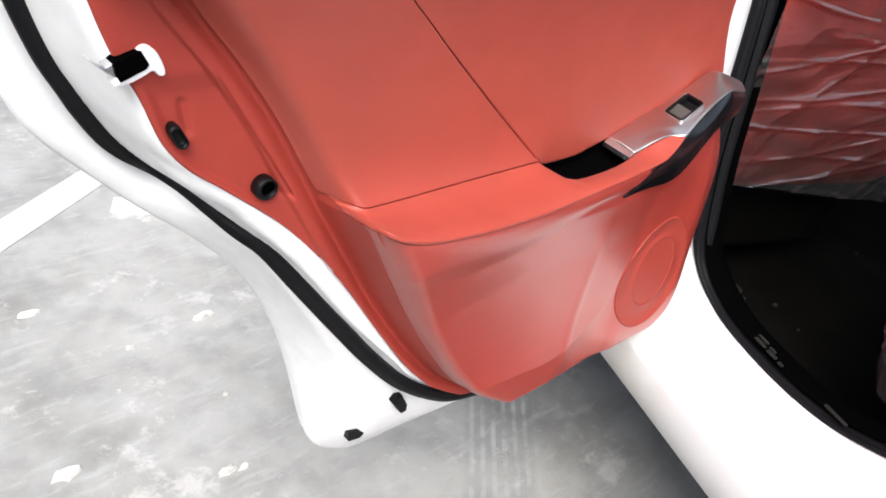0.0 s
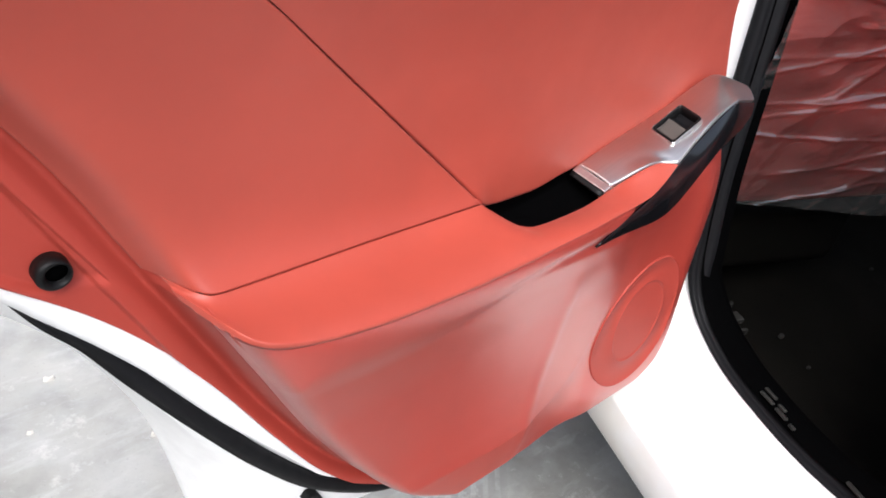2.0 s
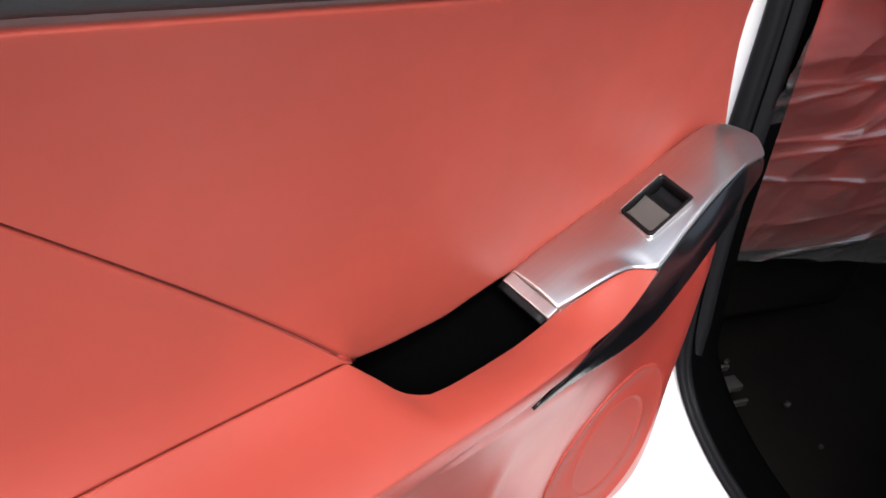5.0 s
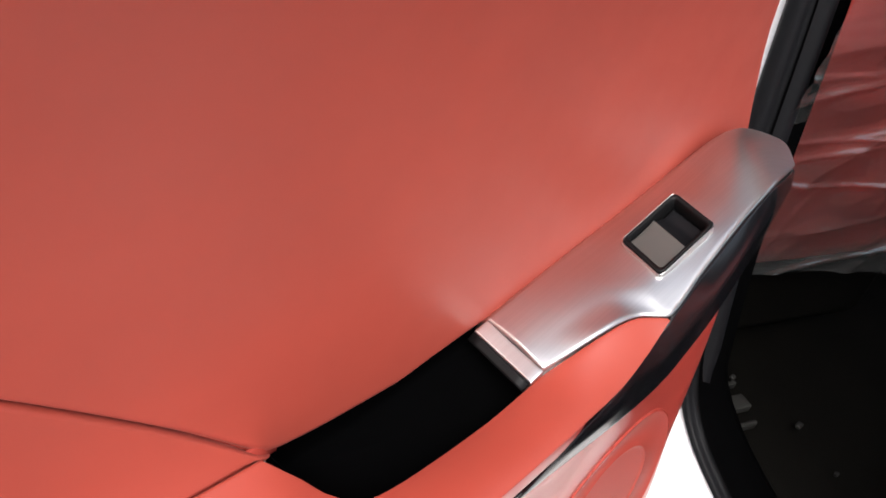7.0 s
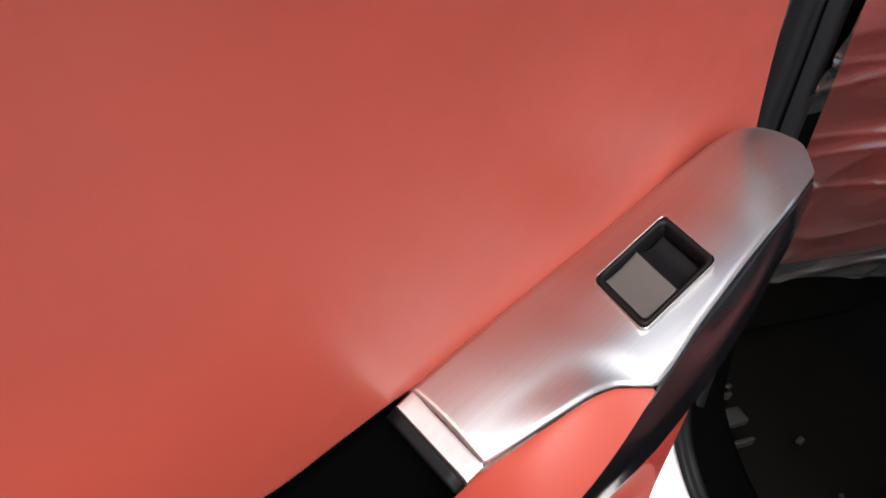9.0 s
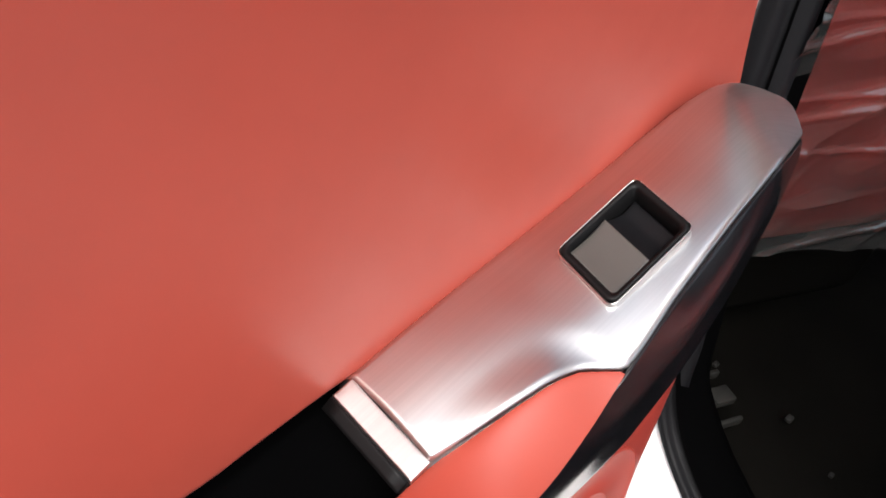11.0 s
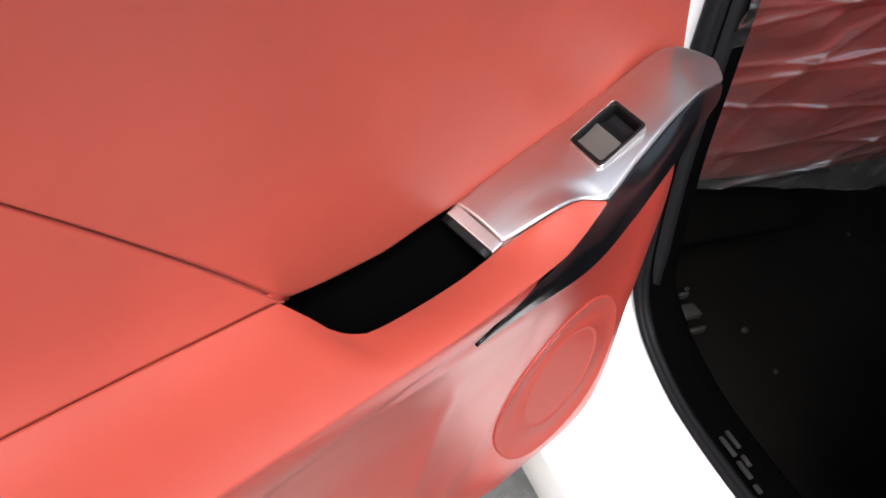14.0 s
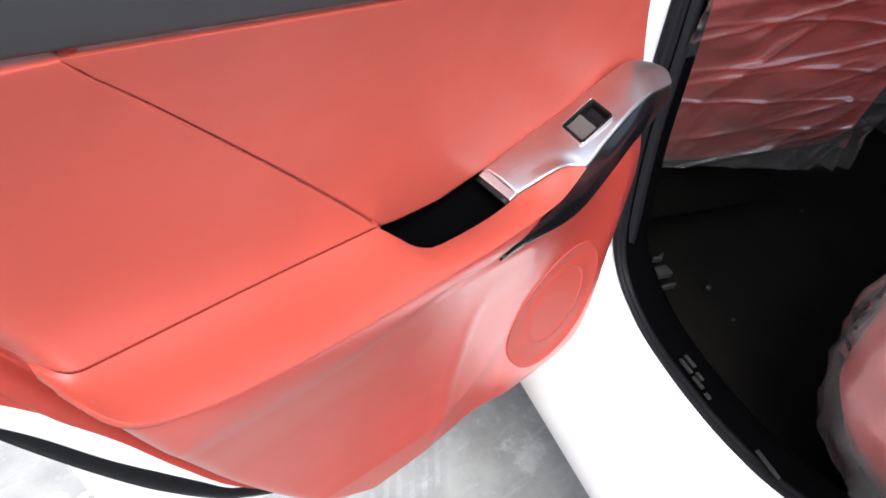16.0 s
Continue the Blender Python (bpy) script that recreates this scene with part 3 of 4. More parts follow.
# armrest pad: a rolled beam from the back seam over to the front seam
rim_y = curve((0.700, 0.5000), (0.7075, 0.4945), (0.7125, 0.4840), (0.7165, 0.4775), (0.722, 0.4724), (0.732, 0.4655), (0.75, 0.4640), (0.80, 0.4652), (0.844, 0.4670), (0.860, 0.4628), (0.88, 0.4583), (0.895, 0.4552), (0.905, 0.4516), (0.912, 0.4457), (0.917, 0.4420))
rim_z = curve((0.700, 0.9765), (0.7075, 0.9715), (0.7125, 0.9690), (0.7165, 0.9671), (0.722, 0.9655), (0.732, 0.9655), (0.775, 0.9653), (0.80, 0.9658), (0.82, 0.9678), (0.844, 0.9735), (0.86, 0.9838), (0.88, 0.9938), (0.895, 0.9986), (0.905, 1.0000), (0.912, 1.0004), (0.917, 1.0010))


def bezier(p0, c0, c1, p2, v):
    a, b, c = p0.lerp(c0, v), c0.lerp(c1, v), c1.lerp(p2, v)
    return a.lerp(b, v).lerp(b.lerp(c, v), v)


def arm_profile(x, v):
    """A hollow below the seam, a flat top, a roll at the front; cut short where the pocket lies."""
    p2 = Vector((arm_front_y(x), arm_front_z(x) + 0.0012))
    p0 = Vector((upper_y(x, seam_back_z(x)), seam_back_z(x))) if x < 0.700 else Vector((rim_y(x), rim_z(x)))
    w = p0.x - p2.x
    slope = bezier(p0, p0 + Vector((-0.30 * w, -0.75 * abs(p0.y - p2.y) - 0.002)), p2 + Vector((0.28 * w, 0.011 * step(0.41, 0.50, x))), p2, v)
    h = min(1.0, max(0.0, w) / 0.035) ** 1.5
    roll = bezier(p0, p0 + Vector((-0.15 * w, 0.004 * h)), p2 + Vector((0.16 * w, 0.007 * h)), p2, v)
    return slope.lerp(roll, step(0.695, 0.75, x))


def armrest(u, v):
    a = ridge(arm_profile(0.43, v).y) - 0.008
    x = a + (0.4 * u + 0.6 * u * u) * (0.9165 - a)
    q = arm_profile(x, v)
    return (x, round_ridge(q.x, x, q.y) - 0.0008, q.y)


put("armrest_pad", sheet(armrest, 120, 32, 0.5, 0.08, (0.0, 0.001, 0.0018, 0.0034), facing=(0, -0.7, 0.7), thick=0.002), RED, door, "red padded leather armrest")

# black pull pocket behind the armrest, its inner shade put into the colour
rim = path([(0.7060, 0.5110, 0.9700), (0.7135, 0.484, 0.9645), (0.722, 0.4735, 0.961), (0.735, 0.4665, 0.9605), (0.75, 0.4655, 0.9605), (0.80, 0.4670, 0.961), (0.846, 0.470, 0.966), (0.850, 0.490, 0.974), (0.850, 0.5130, 0.981), (0.80, 0.5150, 0.9735), (0.75, 0.5130, 0.9685)], 60)
mid = sum(rim, Vector()) / len(rim)
rings = []
for d, k in ((-0.0015, 1.004), (-0.001, 1.0), (-0.004, 0.99), (-0.012, 0.98), (-0.018, 0.96), (-0.021, 0.88), (-0.022, 0.3)):
    rings.append([Vector((mid.x + (p.x - mid.x) * k, mid.y + (p.y - mid.y) * k, p.z + d)) for p in rim])
bm = loft(rings, caps=False)
bm.verts.ensure_lookup_table()
bm.faces.new(bm.verts[-len(rim):])
put("pull_pocket", bm, MATT, door, "black plastic pull pocket, recess shade put into its colour")

# silver switch panel
back_z = curve((0.843, 0.9805), (0.88, 0.9920), (0.92, 1.0020), (0.96, 1.0130), (1.0, 1.0280), (1.03, 1.0450), (1.042, 1.0505), (1.052, 1.0525), (1.064, 1.0515), (1.105, 1.0405), (1.126, 1.0330))
front_y = curve((0.843, 0.4665), (0.86, 0.4625), (0.88, 0.4580), (0.895, 0.4550), (0.905, 0.4515), (0.912, 0.4455), (0.918, 0.4412), (0.95, 0.4460), (0.99, 0.4508), (1.03, 0.4548), (1.06, 0.4603), (1.09, 0.4663), (1.112, 0.4712), (1.126, 0.4780))
front_z = curve((0.843, 0.9778), (0.86, 0.9852), (0.88, 0.9950), (0.895, 0.9995), (0.905, 1.0006), (0.912, 1.0014), (0.918, 1.0035), (0.95, 1.0190), (0.99, 1.0375), (1.018, 1.0455), (1.030, 1.0465), (1.042, 1.0445), (1.06, 1.0392), (1.09, 1.0317), (1.126, 1.0235))
back_y = curve((0.843, 0.5083), (0.88, 0.5092), (0.92, 0.5108), (0.96, 0.5112), (1.0, 0.5100), (1.03, 0.5065), (1.05, 0.5045), (1.08, 0.5032), (1.105, 0.5015), (1.126, 0.4960))

main_z = curve((0.843, 0.9778), (0.88, 0.9920), (0.92, 1.0065), (0.95, 1.0190), (0.99, 1.0370), (1.018, 1.0455), (1.030, 1.0465), (1.042, 1.0445), (1.06, 1.0392), (1.09, 1.0317), (1.126, 1.0235))


def switch_plate(u, v):
    x = 0.8455 + u * (1.126 - 0.8455)
    if v < 0.06:
        return (x, back_y(x) + 0.006 * (0.06 - v) / 0.06, back_z(x) - 0.012 * ((0.06 - v) / 0.06) ** 1.5)
    v = (v - 0.06) / 0.94
    edge = step(0.65, 1.0, v)
    low_z = main_z(x) * (1 - edge) + front_z(x) * edge
    return (x, back_y(x) + v * (front_y(x) - back_y(x)), back_z(x) + v * (low_z - back_z(x)) + (0.0020 + 0.0025 * step(0.84, 1.00, x)) * math.sin(math.pi * v))


PLATE = sheet(switch_plate, 120, 34, 0.27, 0.055, (0.0, 0.006, 0.0, 0.0025), facing=(0, -0.2, 1), thick=0.004)
lip = lambda u, v: (0.8457 - 0.0088 * u, 0.5086 + v * (0.4655 - 0.5086), 0.9810 - 0.0024 * v - 0.0040 * u)
put("panel_lip", sheet(lip, 6, 8, 0.012, 0.037, (0.0006, 0.0015, 0.001, 0.001), facing=(-0.5, 0, 1), thick=0.003), SILVER, door, "silver end lip of the switch panel")
lip2 = lambda u, v: (0.8369 - 0.004 * u, 0.5085 + v * (0.4670 - 0.5085), 0.9768 - 0.0030 * v - 0.004 * u)
put("pocket_end_trim", sheet(lip2, 4, 6, 0.006, 0.037, facing=(-0.5, 0, 1), thick=0.006), BLACK, door)

# window switch, set in the panel's plane
A, B, C, D = Vector((0.983, 0.4915, 1.0335)), Vector((0.976, 0.4600, 1.0325)), Vector((0.930, 0.4610, 1.0100)), Vector((0.937, 0.4930, 1.0100))
sc = (A + B + C + D) / 4
sx = ((A - D) + (B - C)).normalized()
sy = ((A - B) + (D - C))
sy = (sy - sx * sy.dot(sx)).normalized()
sz = sx.cross(sy)
if sz.z < 0:
    sz.negate()


def in_switch(p):
    d = p - sc
    y = d.dot(sy) + 0.0012
    return abs(d.dot(sx) + 0.0028 - 0.16 * y) < 0.0225 and abs(y) < 0.0153


bmesh.ops.delete(PLATE, geom=[f for f in PLATE.faces if in_switch(f.calc_center_median())], context="FACES")
put("switch_panel", PLATE, SILVER, door, "brushed silver window switch panel")


def on_switch(x, y, z):
    return sc + sx * (x - 0.0028 + y * 0.16) + sy * (y - 0.0012) + sz * (z + 0.0030)


def frame_ring(wo, do, wi, di, z0, z1, r):
    o, i = rounded(wo, do, r, 4), rounded(wi, di, r * 0.7, 4)
    mids = [((a + c) / 2, (b + d) / 2) for (a, b), (c, d) in zip(o, i)]
    return [[on_switch(x * 1.0, y, z0 - 0.004) for x, y in o], [on_switch(x, y, z1 - 0.0006) for x, y in o], [on_switch(x * 0.985, y * 0.985, z1) for x, y in o], [on_switch(x, y, z1) for x, y in mids], [on_switch(x, y, z1 - 0.0008) for x, y in i], [on_switch(x, y, z0 - 0.010) for x, y in i]]


put("switch_rim", loft(frame_ring(0.0494, 0.0344, 0.0475, 0.0325, 0.0, 0.0012, 0.004), caps=False), SILVER, door, "thin bright rim")
put("switch_bezel", loft(frame_ring(0.0475, 0.0325, 0.0408, 0.0278, 0.0, 0.0020, 0.004), caps=False), BLACK, door, "black plastic bezel")
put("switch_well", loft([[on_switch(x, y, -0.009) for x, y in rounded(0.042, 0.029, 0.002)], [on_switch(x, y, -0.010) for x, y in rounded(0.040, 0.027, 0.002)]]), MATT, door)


def button(u, v):
    return on_switch(-0.0198 + u * 0.0212, -0.0134 + v * 0.0268, -0.0010 - 0.0012 * math.sin(u * math.pi) + 0.0006 * u)


def hollow(u, v):
    return on_switch(0.0014 + u * 0.0184, -0.0134 + v * 0.0268, -0.0020 - 0.0065 * math.sin(min(1, u * 1.3) * math.pi / 2) + 0.004 * max(0, u - 0.6))


put("switch_button", sheet(button, 12, 8, 0.0185, 0.023, (0.0012, 0.0008, 0.0012, 0.0012), facing=tuple(sz), thick=0.005), SWITCH, door, "grey window rocker button")
put("switch_hollow", sheet(hollow, 12, 8, 0.0165, 0.023, (0.0005, 0.001, 0.001, 0.001), facing=tuple(sz), thick=0.003), RUBBER, door, "dark scooped half of the rocker")

# gloss black strip wrapping the front of the armrest
st = path([(0.798, 0.4318, 0.9414), (0.82, 0.4318, 0.9530), (0.84, 0.4320, 0.9637), (0.86, 0.4332, 0.9700), (0.88, 0.4345, 0.9790), (0.895, 0.4368, 0.9856), (0.91, 0.4392, 0.9950), (0.918, 0.4398, 1.0015), (0.95, 0.4448, 1.0175), (0.99, 0.4496, 1.0360), (1.018, 0.4526, 1.0440), (1.03, 0.4540, 1.0450), (1.06, 0.4595, 1.0378), (1.09, 0.4655, 1.0300), (1.112, 0.4705, 1.0240), (1.124, 0.4775, 1.0200)], 90)
sb = path([(0.798, 0.4320, 0.9408), (0.83, 0.4335, 0.9415), (0.86, 0.4349, 0.9400), (0.90, 0.4375, 0.9360), (0.925, 0.4378, 0.9420), (0.945, 0.4375, 0.9610), (0.965, 0.4385, 0.9800), (1.0, 0.4450, 0.9960), (1.05, 0.4576, 0.9950), (1.09, 0.4700, 0.9900), (1.124, 0.4800, 0.9880)], 90)


def strip(u, v):
    i = u * 89
    a = st[int(i)].lerp(st[min(89, int(i) + 1)], i - int(i))
    b = sb[int(i)].lerp(sb[min(89, int(i) + 1)], i - int(i))
    p = a.lerp(b, v)
    return (p.x, p.y - 0.006 * math.sin(math.pi / 2 * min(1.0, v / 0.5)) * min(1.0, (1 - v) / 0.10) * min(1, u * 2.5), p.z)


put("grip_strip", sheet(strip, 90, 24, 0.3, 0.04, (0, 0.003, 0.0005, 0.0005), facing=(0, -1, 0), thick=0.002), GLOSS, door, "gloss black strip under the armrest")

# speaker grille: a low disc with a raised ring on the lower trim
sp = Vector((0.999, 0.0, 0.746))


rim_pts = [(0.085 * math.cos(q * math.pi / 8), 0.085 * math.sin(q * math.pi / 8)) for q in range(16)]
sp_y = sum(card_y(sp.x + a, sp.z + b) for a, b in rim_pts) / 16
sp_dx = sum(a * card_y(sp.x + a, sp.z + b) for a, b in rim_pts) / sum(a * a for a, b in rim_pts)
sp_dz = sum(b * card_y(sp.x + a, sp.z + b) for a, b in rim_pts) / sum(b * b for a, b in rim_pts)


def speaker_ring(r, out):
    k = step(0.0935, 0.080, r)
    pts = []
    for i in range(72):
        q = 2 * math.pi * i / 72
        x, z = sp.x + r * 0.95 * math.cos(q), sp.z + r * (1.05 if r > 0.06 else 1.14) * math.sin(q) - 0.08 * r * math.cos(q) + (0.003 if r < 0.06 else 0.0)
        pts.append(Vector((x, card_y(x, z) * (1 - k) + (sp_y + sp_dx * (x - sp.x) + sp_dz * (z - sp.z)) * k - out, z)))
    return pts


bm = loft([speaker_ring(r, o) for r, o in ((0.0945, -0.003), (0.0945, 0.0010), (0.0938, 0.0017), (0.0925, 0.0017), (0.0915, 0.0010), (0.075, 0.0010), (0.0560, 0.0010), (0.0552, 0.0018), (0.0540, 0.0018), (0.0532, 0.0008), (0.050, 0.0008), (0.044, 0.0008), (0.036, 0.0008), (0.028, 0.0008), (0.02, 0.0008), (0.012, 0.0008), (0.004, 0.0008))])
put("speaker_grille", bm, RED_MATT, door, "round red speaker cover with raised ring")

# plugs in the latch flange and holes in the shell
def plug(name, at, r, long, label, turned=0.0, shift=0.0):
    prof = ((1.0, -0.006), (1.0, 0.004), (0.93, 0.0062), (0.82, 0.0068), (0.70, 0.0060), (0.62, 0.0035), (0.58, 0.0016), (0.40, 0.0012))
    rings = []
    for k, o in prof:
        rings.append([])
        for i in range(28):
            q = 2 * math.pi * i / 28
            x, z = r * k * math.cos(q), r * k * math.sin(q) + (long if math.sin(q) > 0 else -long) * (0.4 + 0.6 * k)
            x += shift * r * (1 - k)
            x, z = x * math.cos(turned) - z * math.sin(turned), x * math.sin(turned) + z * math.cos(turned)
            rings[-1].append(Vector((at[0] + x, at[1] - o, at[2] + z)))
    ob = put(name, loft(rings), BLACK, door, label)
    # black disc on the grommet floor puts the hole's shade into colour
    hole = []
    for k, o in ((0.60, 0.0014), (0.60, 0.0022), (0.2, 0.0024)):
        hole.append([Vector((at[0] + p.x, at[1] - o, at[2] + p.z)) for p in (Vector((r * k * math.cos(q / 14 * math.pi) + shift * r * 0.4, 0, r * k * math.sin(q / 14 * math.pi))) for q in range(28))])
    if not long:
        put("grommet_disc", loft(hole), MATT, door, "black disc painting the shade of the grommet hole")
    return ob


plug("grommet", (0.3455, 0.5405, 1.0025), 0.0115, 0.0, "round black rubber grommet with a hole", 0.0, 0.5)
plug("plug", (0.2620, 0.5435, 1.0685), 0.0055, 0.0065, "oval black plug", 0.5)
put("drain_plug", prism(((0.5651, 0.6167), (0.5690, 0.6283), (0.5784, 0.6267), (0.5915, 0.6029), (0.5917, 0.5915), (0.5825, 0.5902)), 0.529, 0.545, 0.002), BLACK, door, "black drain plug", False)
put("drain_plug", prism(((0.5273, 0.5442), (0.5418, 0.5489), (0.5632, 0.5405), (0.5555, 0.5264), (0.5508, 0.5231), (0.5302, 0.5272)), 0.569, 0.59, 0.0015), BLACK, door, "black wedge drain plug", False)
# slot drawn as a solid plate, its inner shade given as black
put("drain_slot", prism(((0.6486, 0.5479), (0.6688, 0.5452), (0.6723, 0.5404), (0.6534, 0.5418)), 0.548, 0.57, 0.0006), BLACK, door, "black plate painting the shade of a narrow drain slot", False)

# door latch in the edge
surround = path([(x, 0, z) for x, z in ((0.2310, 1.1440), (0.2335, 1.1462), (0.2380, 1.1472), (0.2440, 1.1435), (0.2485, 1.1360), (0.2518, 1.1270), (0.2510, 1.1225), (0.2465, 1.1228), (0.2420, 1.1272), (0.2370, 1.1248), (0.2280, 1.1205), (0.2180, 1.1178), (0.2120, 1.1185), (0.2125, 1.1240), (0.2220, 1.1320))], 34)
put("latch_surround", prism([(p.x, p.z) for p in surround], 0.5392, 0.552, 0.0022), WHITE_SHEET, door, "bright white latch surround", False)
# solid plate, not a hole: the opening's shade is painted as black
put("latch", prism(((0.2115, 1.1362), (0.2150, 1.1390), (0.2325, 1.1445), (0.2385, 1.1335), (0.2360, 1.1300), (0.2165, 1.1215), (0.2135, 1.1270)), 0.5380, 0.552, 0.0006), MATT, door, "flat black plate painting the shade of the latch opening", False)
put("latch_pawl", prism(((0.1939, 1.1409), (0.2064, 1.1339), (0.2140, 1.1370), (0.2150, 1.1300), (0.2185, 1.1205), (0.2062, 1.1295)), 0.5405, 0.552, 0.0010), CHROME, door, "bright steel latch pawl", False)

# ---- car body beside the door ----
def car(u, v, z):
    """u forward along the car, v inward across it."""
    return Vector((0.36 * u + 0.933 * v, 0.933 * u - 0.36 * v, z))


body = car_ob
opening = [(1.05, 0.980, 1.34), (1.03, 0.990, 1.22), (1.010, 0.996, 1.12), (0.982, 0.991, 0.96), (0.964, 0.99, 0.85), (0.944, 0.995, 0.75), (0.928, 0.998, 0.695), (0.900, 1.0, 0.655), (0.855, 1.0, 0.628), (0.78, 1.0, 0.608), (0.66, 1.004, 0.600), (0.56, 1.012, 0.605), (0.48, 1.015, 0.628), (0.40, 1.012, 0.668), (0.30, 1.0, 0.745), (0.20, 1.0, 0.85), (0.10, 0.99, 1.02), (0.04, 0.97, 1.3)]
O = path(opening, 130)
outer = path([(1.30, 0.90, 1.34), (1.28, 0.90, 1.22), (1.26, 0.90, 1.10), (1.24, 0.90, 0.96), (1.22, 0.89, 0.82), (1.20, 0.87, 0.70), (1.16, 0.85, 0.585), (1.02, 0.842, 0.552), (0.90, 0.840, 0.548), (0.78, 0.840, 0.548), (0.63, 0.840, 0.548), (0.48, 0.840, 0.548), (0.32, 0.840, 0.555), (0.12, 0.842, 0.62), (-0.08, 0.845, 0.78), (-0.2, 0.85, 1.0), (-0.3, 0.86, 1.3)], 130)
rows = []
for i in range(130):
    o, q = O[i], outer[i]
    mids = [o.lerp(q, k) for k in (0.0, 0.06, 0.12, 0.30, 0.55, 0.80, 0.93, 1.0)]
    lift = (0.004, 0.0, -0.006, -0.006, -0.004, 0.004, 0.003, -0.004)
    rows.append([car(m.x, m.y, m.z + h) for m, h in zip(mids, lift)])
put("doorway_frame", loft(rows, closed=False), WHITE, body, "white painted sill and pillar")


def rocker_panel(u, v):
    s = -0.25 + u * 1.5
    return car(s, 0.840 - 0.006 * math.sin(v * 2.4) + 0.048 * v**2.4, 0.546 - 0.128 * v)


put("rocker_panel", sheet(rocker_panel, 10, 16, 1.5, 0.3, facing=(-0.933, 0.36, 0), thick=0.004), WHITE, body, "white rocker panel")
CP = [car(p.x, p.y, p.z) for p in O]
MID = car(0.5, 1.0, 0.95)


def inward(p):
    return MID - p


sec = [(-0.006, -0.010), (0.010, -0.010), (0.016, -0.002), (0.015, 0.008), (0.009, 0.013), (0.004, 0.010), (0.000, 0.014), (-0.004, 0.022), (-0.014, 0.024), (-0.020, 0.018), (-0.018, 0.008), (-0.014, -0.002)]
put("rocker_underside", sheet(lambda u, v: car(-0.25 + u * 1.5, 0.888 + 0.5 * v, 0.418 - 0.005 * v), 6, 2, 1.5, 0.05, facing=(0, 0, -1), thick=0.004), BLACK, body)
low = lambda p: 0.40 + 0.60 * step(0.63, 0.74, p.z)
put("weatherstrip", tube(CP, lambda p: [(a * (0.55 + 0.45 * low(p)), b * low(p)) for a, b in sec], inward), RUBBER, body, "black rubber doorway seal")

# inner linings
inner = []
for i, p in enumerate(O):
    k = step(0.75, 0.60, p.z)
    inward_u = Vector((0.5 - p.x, 0, 0.98 - p.z)).normalized()
    a = p + inward_u * 0.016
    inner.append([car(a.x, a.y + d, a.z) + Vector((0, 0, h)) for d, h in ((-0.002, 0.0), (0.008 + 0.012 * k, 0.006 * k), (0.02 + 0.026 * k, 0.003 * k), (0.028 + 0.035 * k, -0.010 * k), (0.034 + 0.042 * k, -0.05 * k), (0.04 + 0.045 * k, -0.13 * k - 0.02 * k))])
put("scuff_trim", loft(inner, closed=False), MATT, body, "black plastic sill and pillar trim")
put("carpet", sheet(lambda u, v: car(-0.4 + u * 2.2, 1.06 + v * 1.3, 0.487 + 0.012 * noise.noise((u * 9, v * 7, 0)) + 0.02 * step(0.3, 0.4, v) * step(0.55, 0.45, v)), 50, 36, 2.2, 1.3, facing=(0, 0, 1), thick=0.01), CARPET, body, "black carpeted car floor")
put("roof", sheet(lambda u, v: car(-0.45 + u * 2.15, 0.98 + v * 1.3, 1.72 + 0.05 * math.sin(math.pi * v)), 8, 8, 2.6, 1.3, facing=(0, 0, 1), thick=0.05), WHITE, body)
put("far_side", sheet(lambda u, v: car(-0.9 + u * 2.6, 2.36, 0.42 + v * 0.72), 4, 4, 2.6, 1.3, facing=(0.9, -0.3, 0), thick=0.05), LINER, body)
put("front_bulkhead", sheet(lambda u, v: car(1.72, 0.98 + u * 1.4, 0.42 + v * 0.65), 4, 4, 1.3, 1.3, facing=(0.3, 0.9, 0), thick=0.05), LINER, body)
put("rear_bulkhead", sheet(lambda u, v: car(-0.9, 0.98 + u * 1.4, 0.42 + v * 0.75), 4, 4, 1.3, 1.3, facing=(-0.3, -0.9, 0), thick=0.05), LINER, body)
put("body_side", sheet(lambda u, v: car(1.22 + 0.45 * u, 0.90 + 0.02 * v, 0.45 + v * 1.3), 4, 4, 0.45, 1.3, facing=(-0.9, 0.3, 0), thick=0.01), WHITE, body)

put("pillar", sheet(lambda u, v: car(1.05 + 0.28 * u + 0.06 * v, 0.965 - 0.05 * math.sin(math.pi * u) * (1 - 0.4 * v) + 0.03 * v, 1.30 + v * 0.44), 10, 6, 0.28, 0.44, (0.02, 0.02, 0, 0), facing=(-0.9, 0.3, 0), thick=0.03), BLACK, body, "black window pillar")

# front body and wheels, on which the car stands
put("front_wing", sheet(lambda u, v: car(1.67 + 0.95 * u, 0.92 + 0.06 * u * u, 0.45 + v * (0.62 - 0.12 * u)), 8, 4, 0.95, 0.6, facing=(-0.9, 0.3, 0), thick=0.01), WHITE, body, "white front wing")
put("front_wing", sheet(lambda u, v: car(1.67 + 0.95 * u, 2.36 - 0.06 * u * u, 0.45 + v * (0.62 - 0.12 * u)), 8, 4, 0.95, 0.6, facing=(0.9, -0.3, 0), thick=0.01), WHITE, body, "white front wing")
put("bonnet", sheet(lambda u, v: car(1.67 + 0.95 * u, 0.94 + 0.06 * u * u + v * (1.40 - 0.12 * u * u), 1.065 - 0.12 * u + 0.02 * math.sin(math.pi * v)), 8, 8, 0.95, 1.4, facing=(0, 0, 1), thick=0.01), WHITE, body, "white bonnet")
put("floor_pan", block(car(0.85, 1.66, 0.40), (3.4, 1.2, 0.05), 0.01, (car(1, 0, 0).normalized(), car(0, 1, 0).normalized(), (0, 0, 1))), BLACK, body)
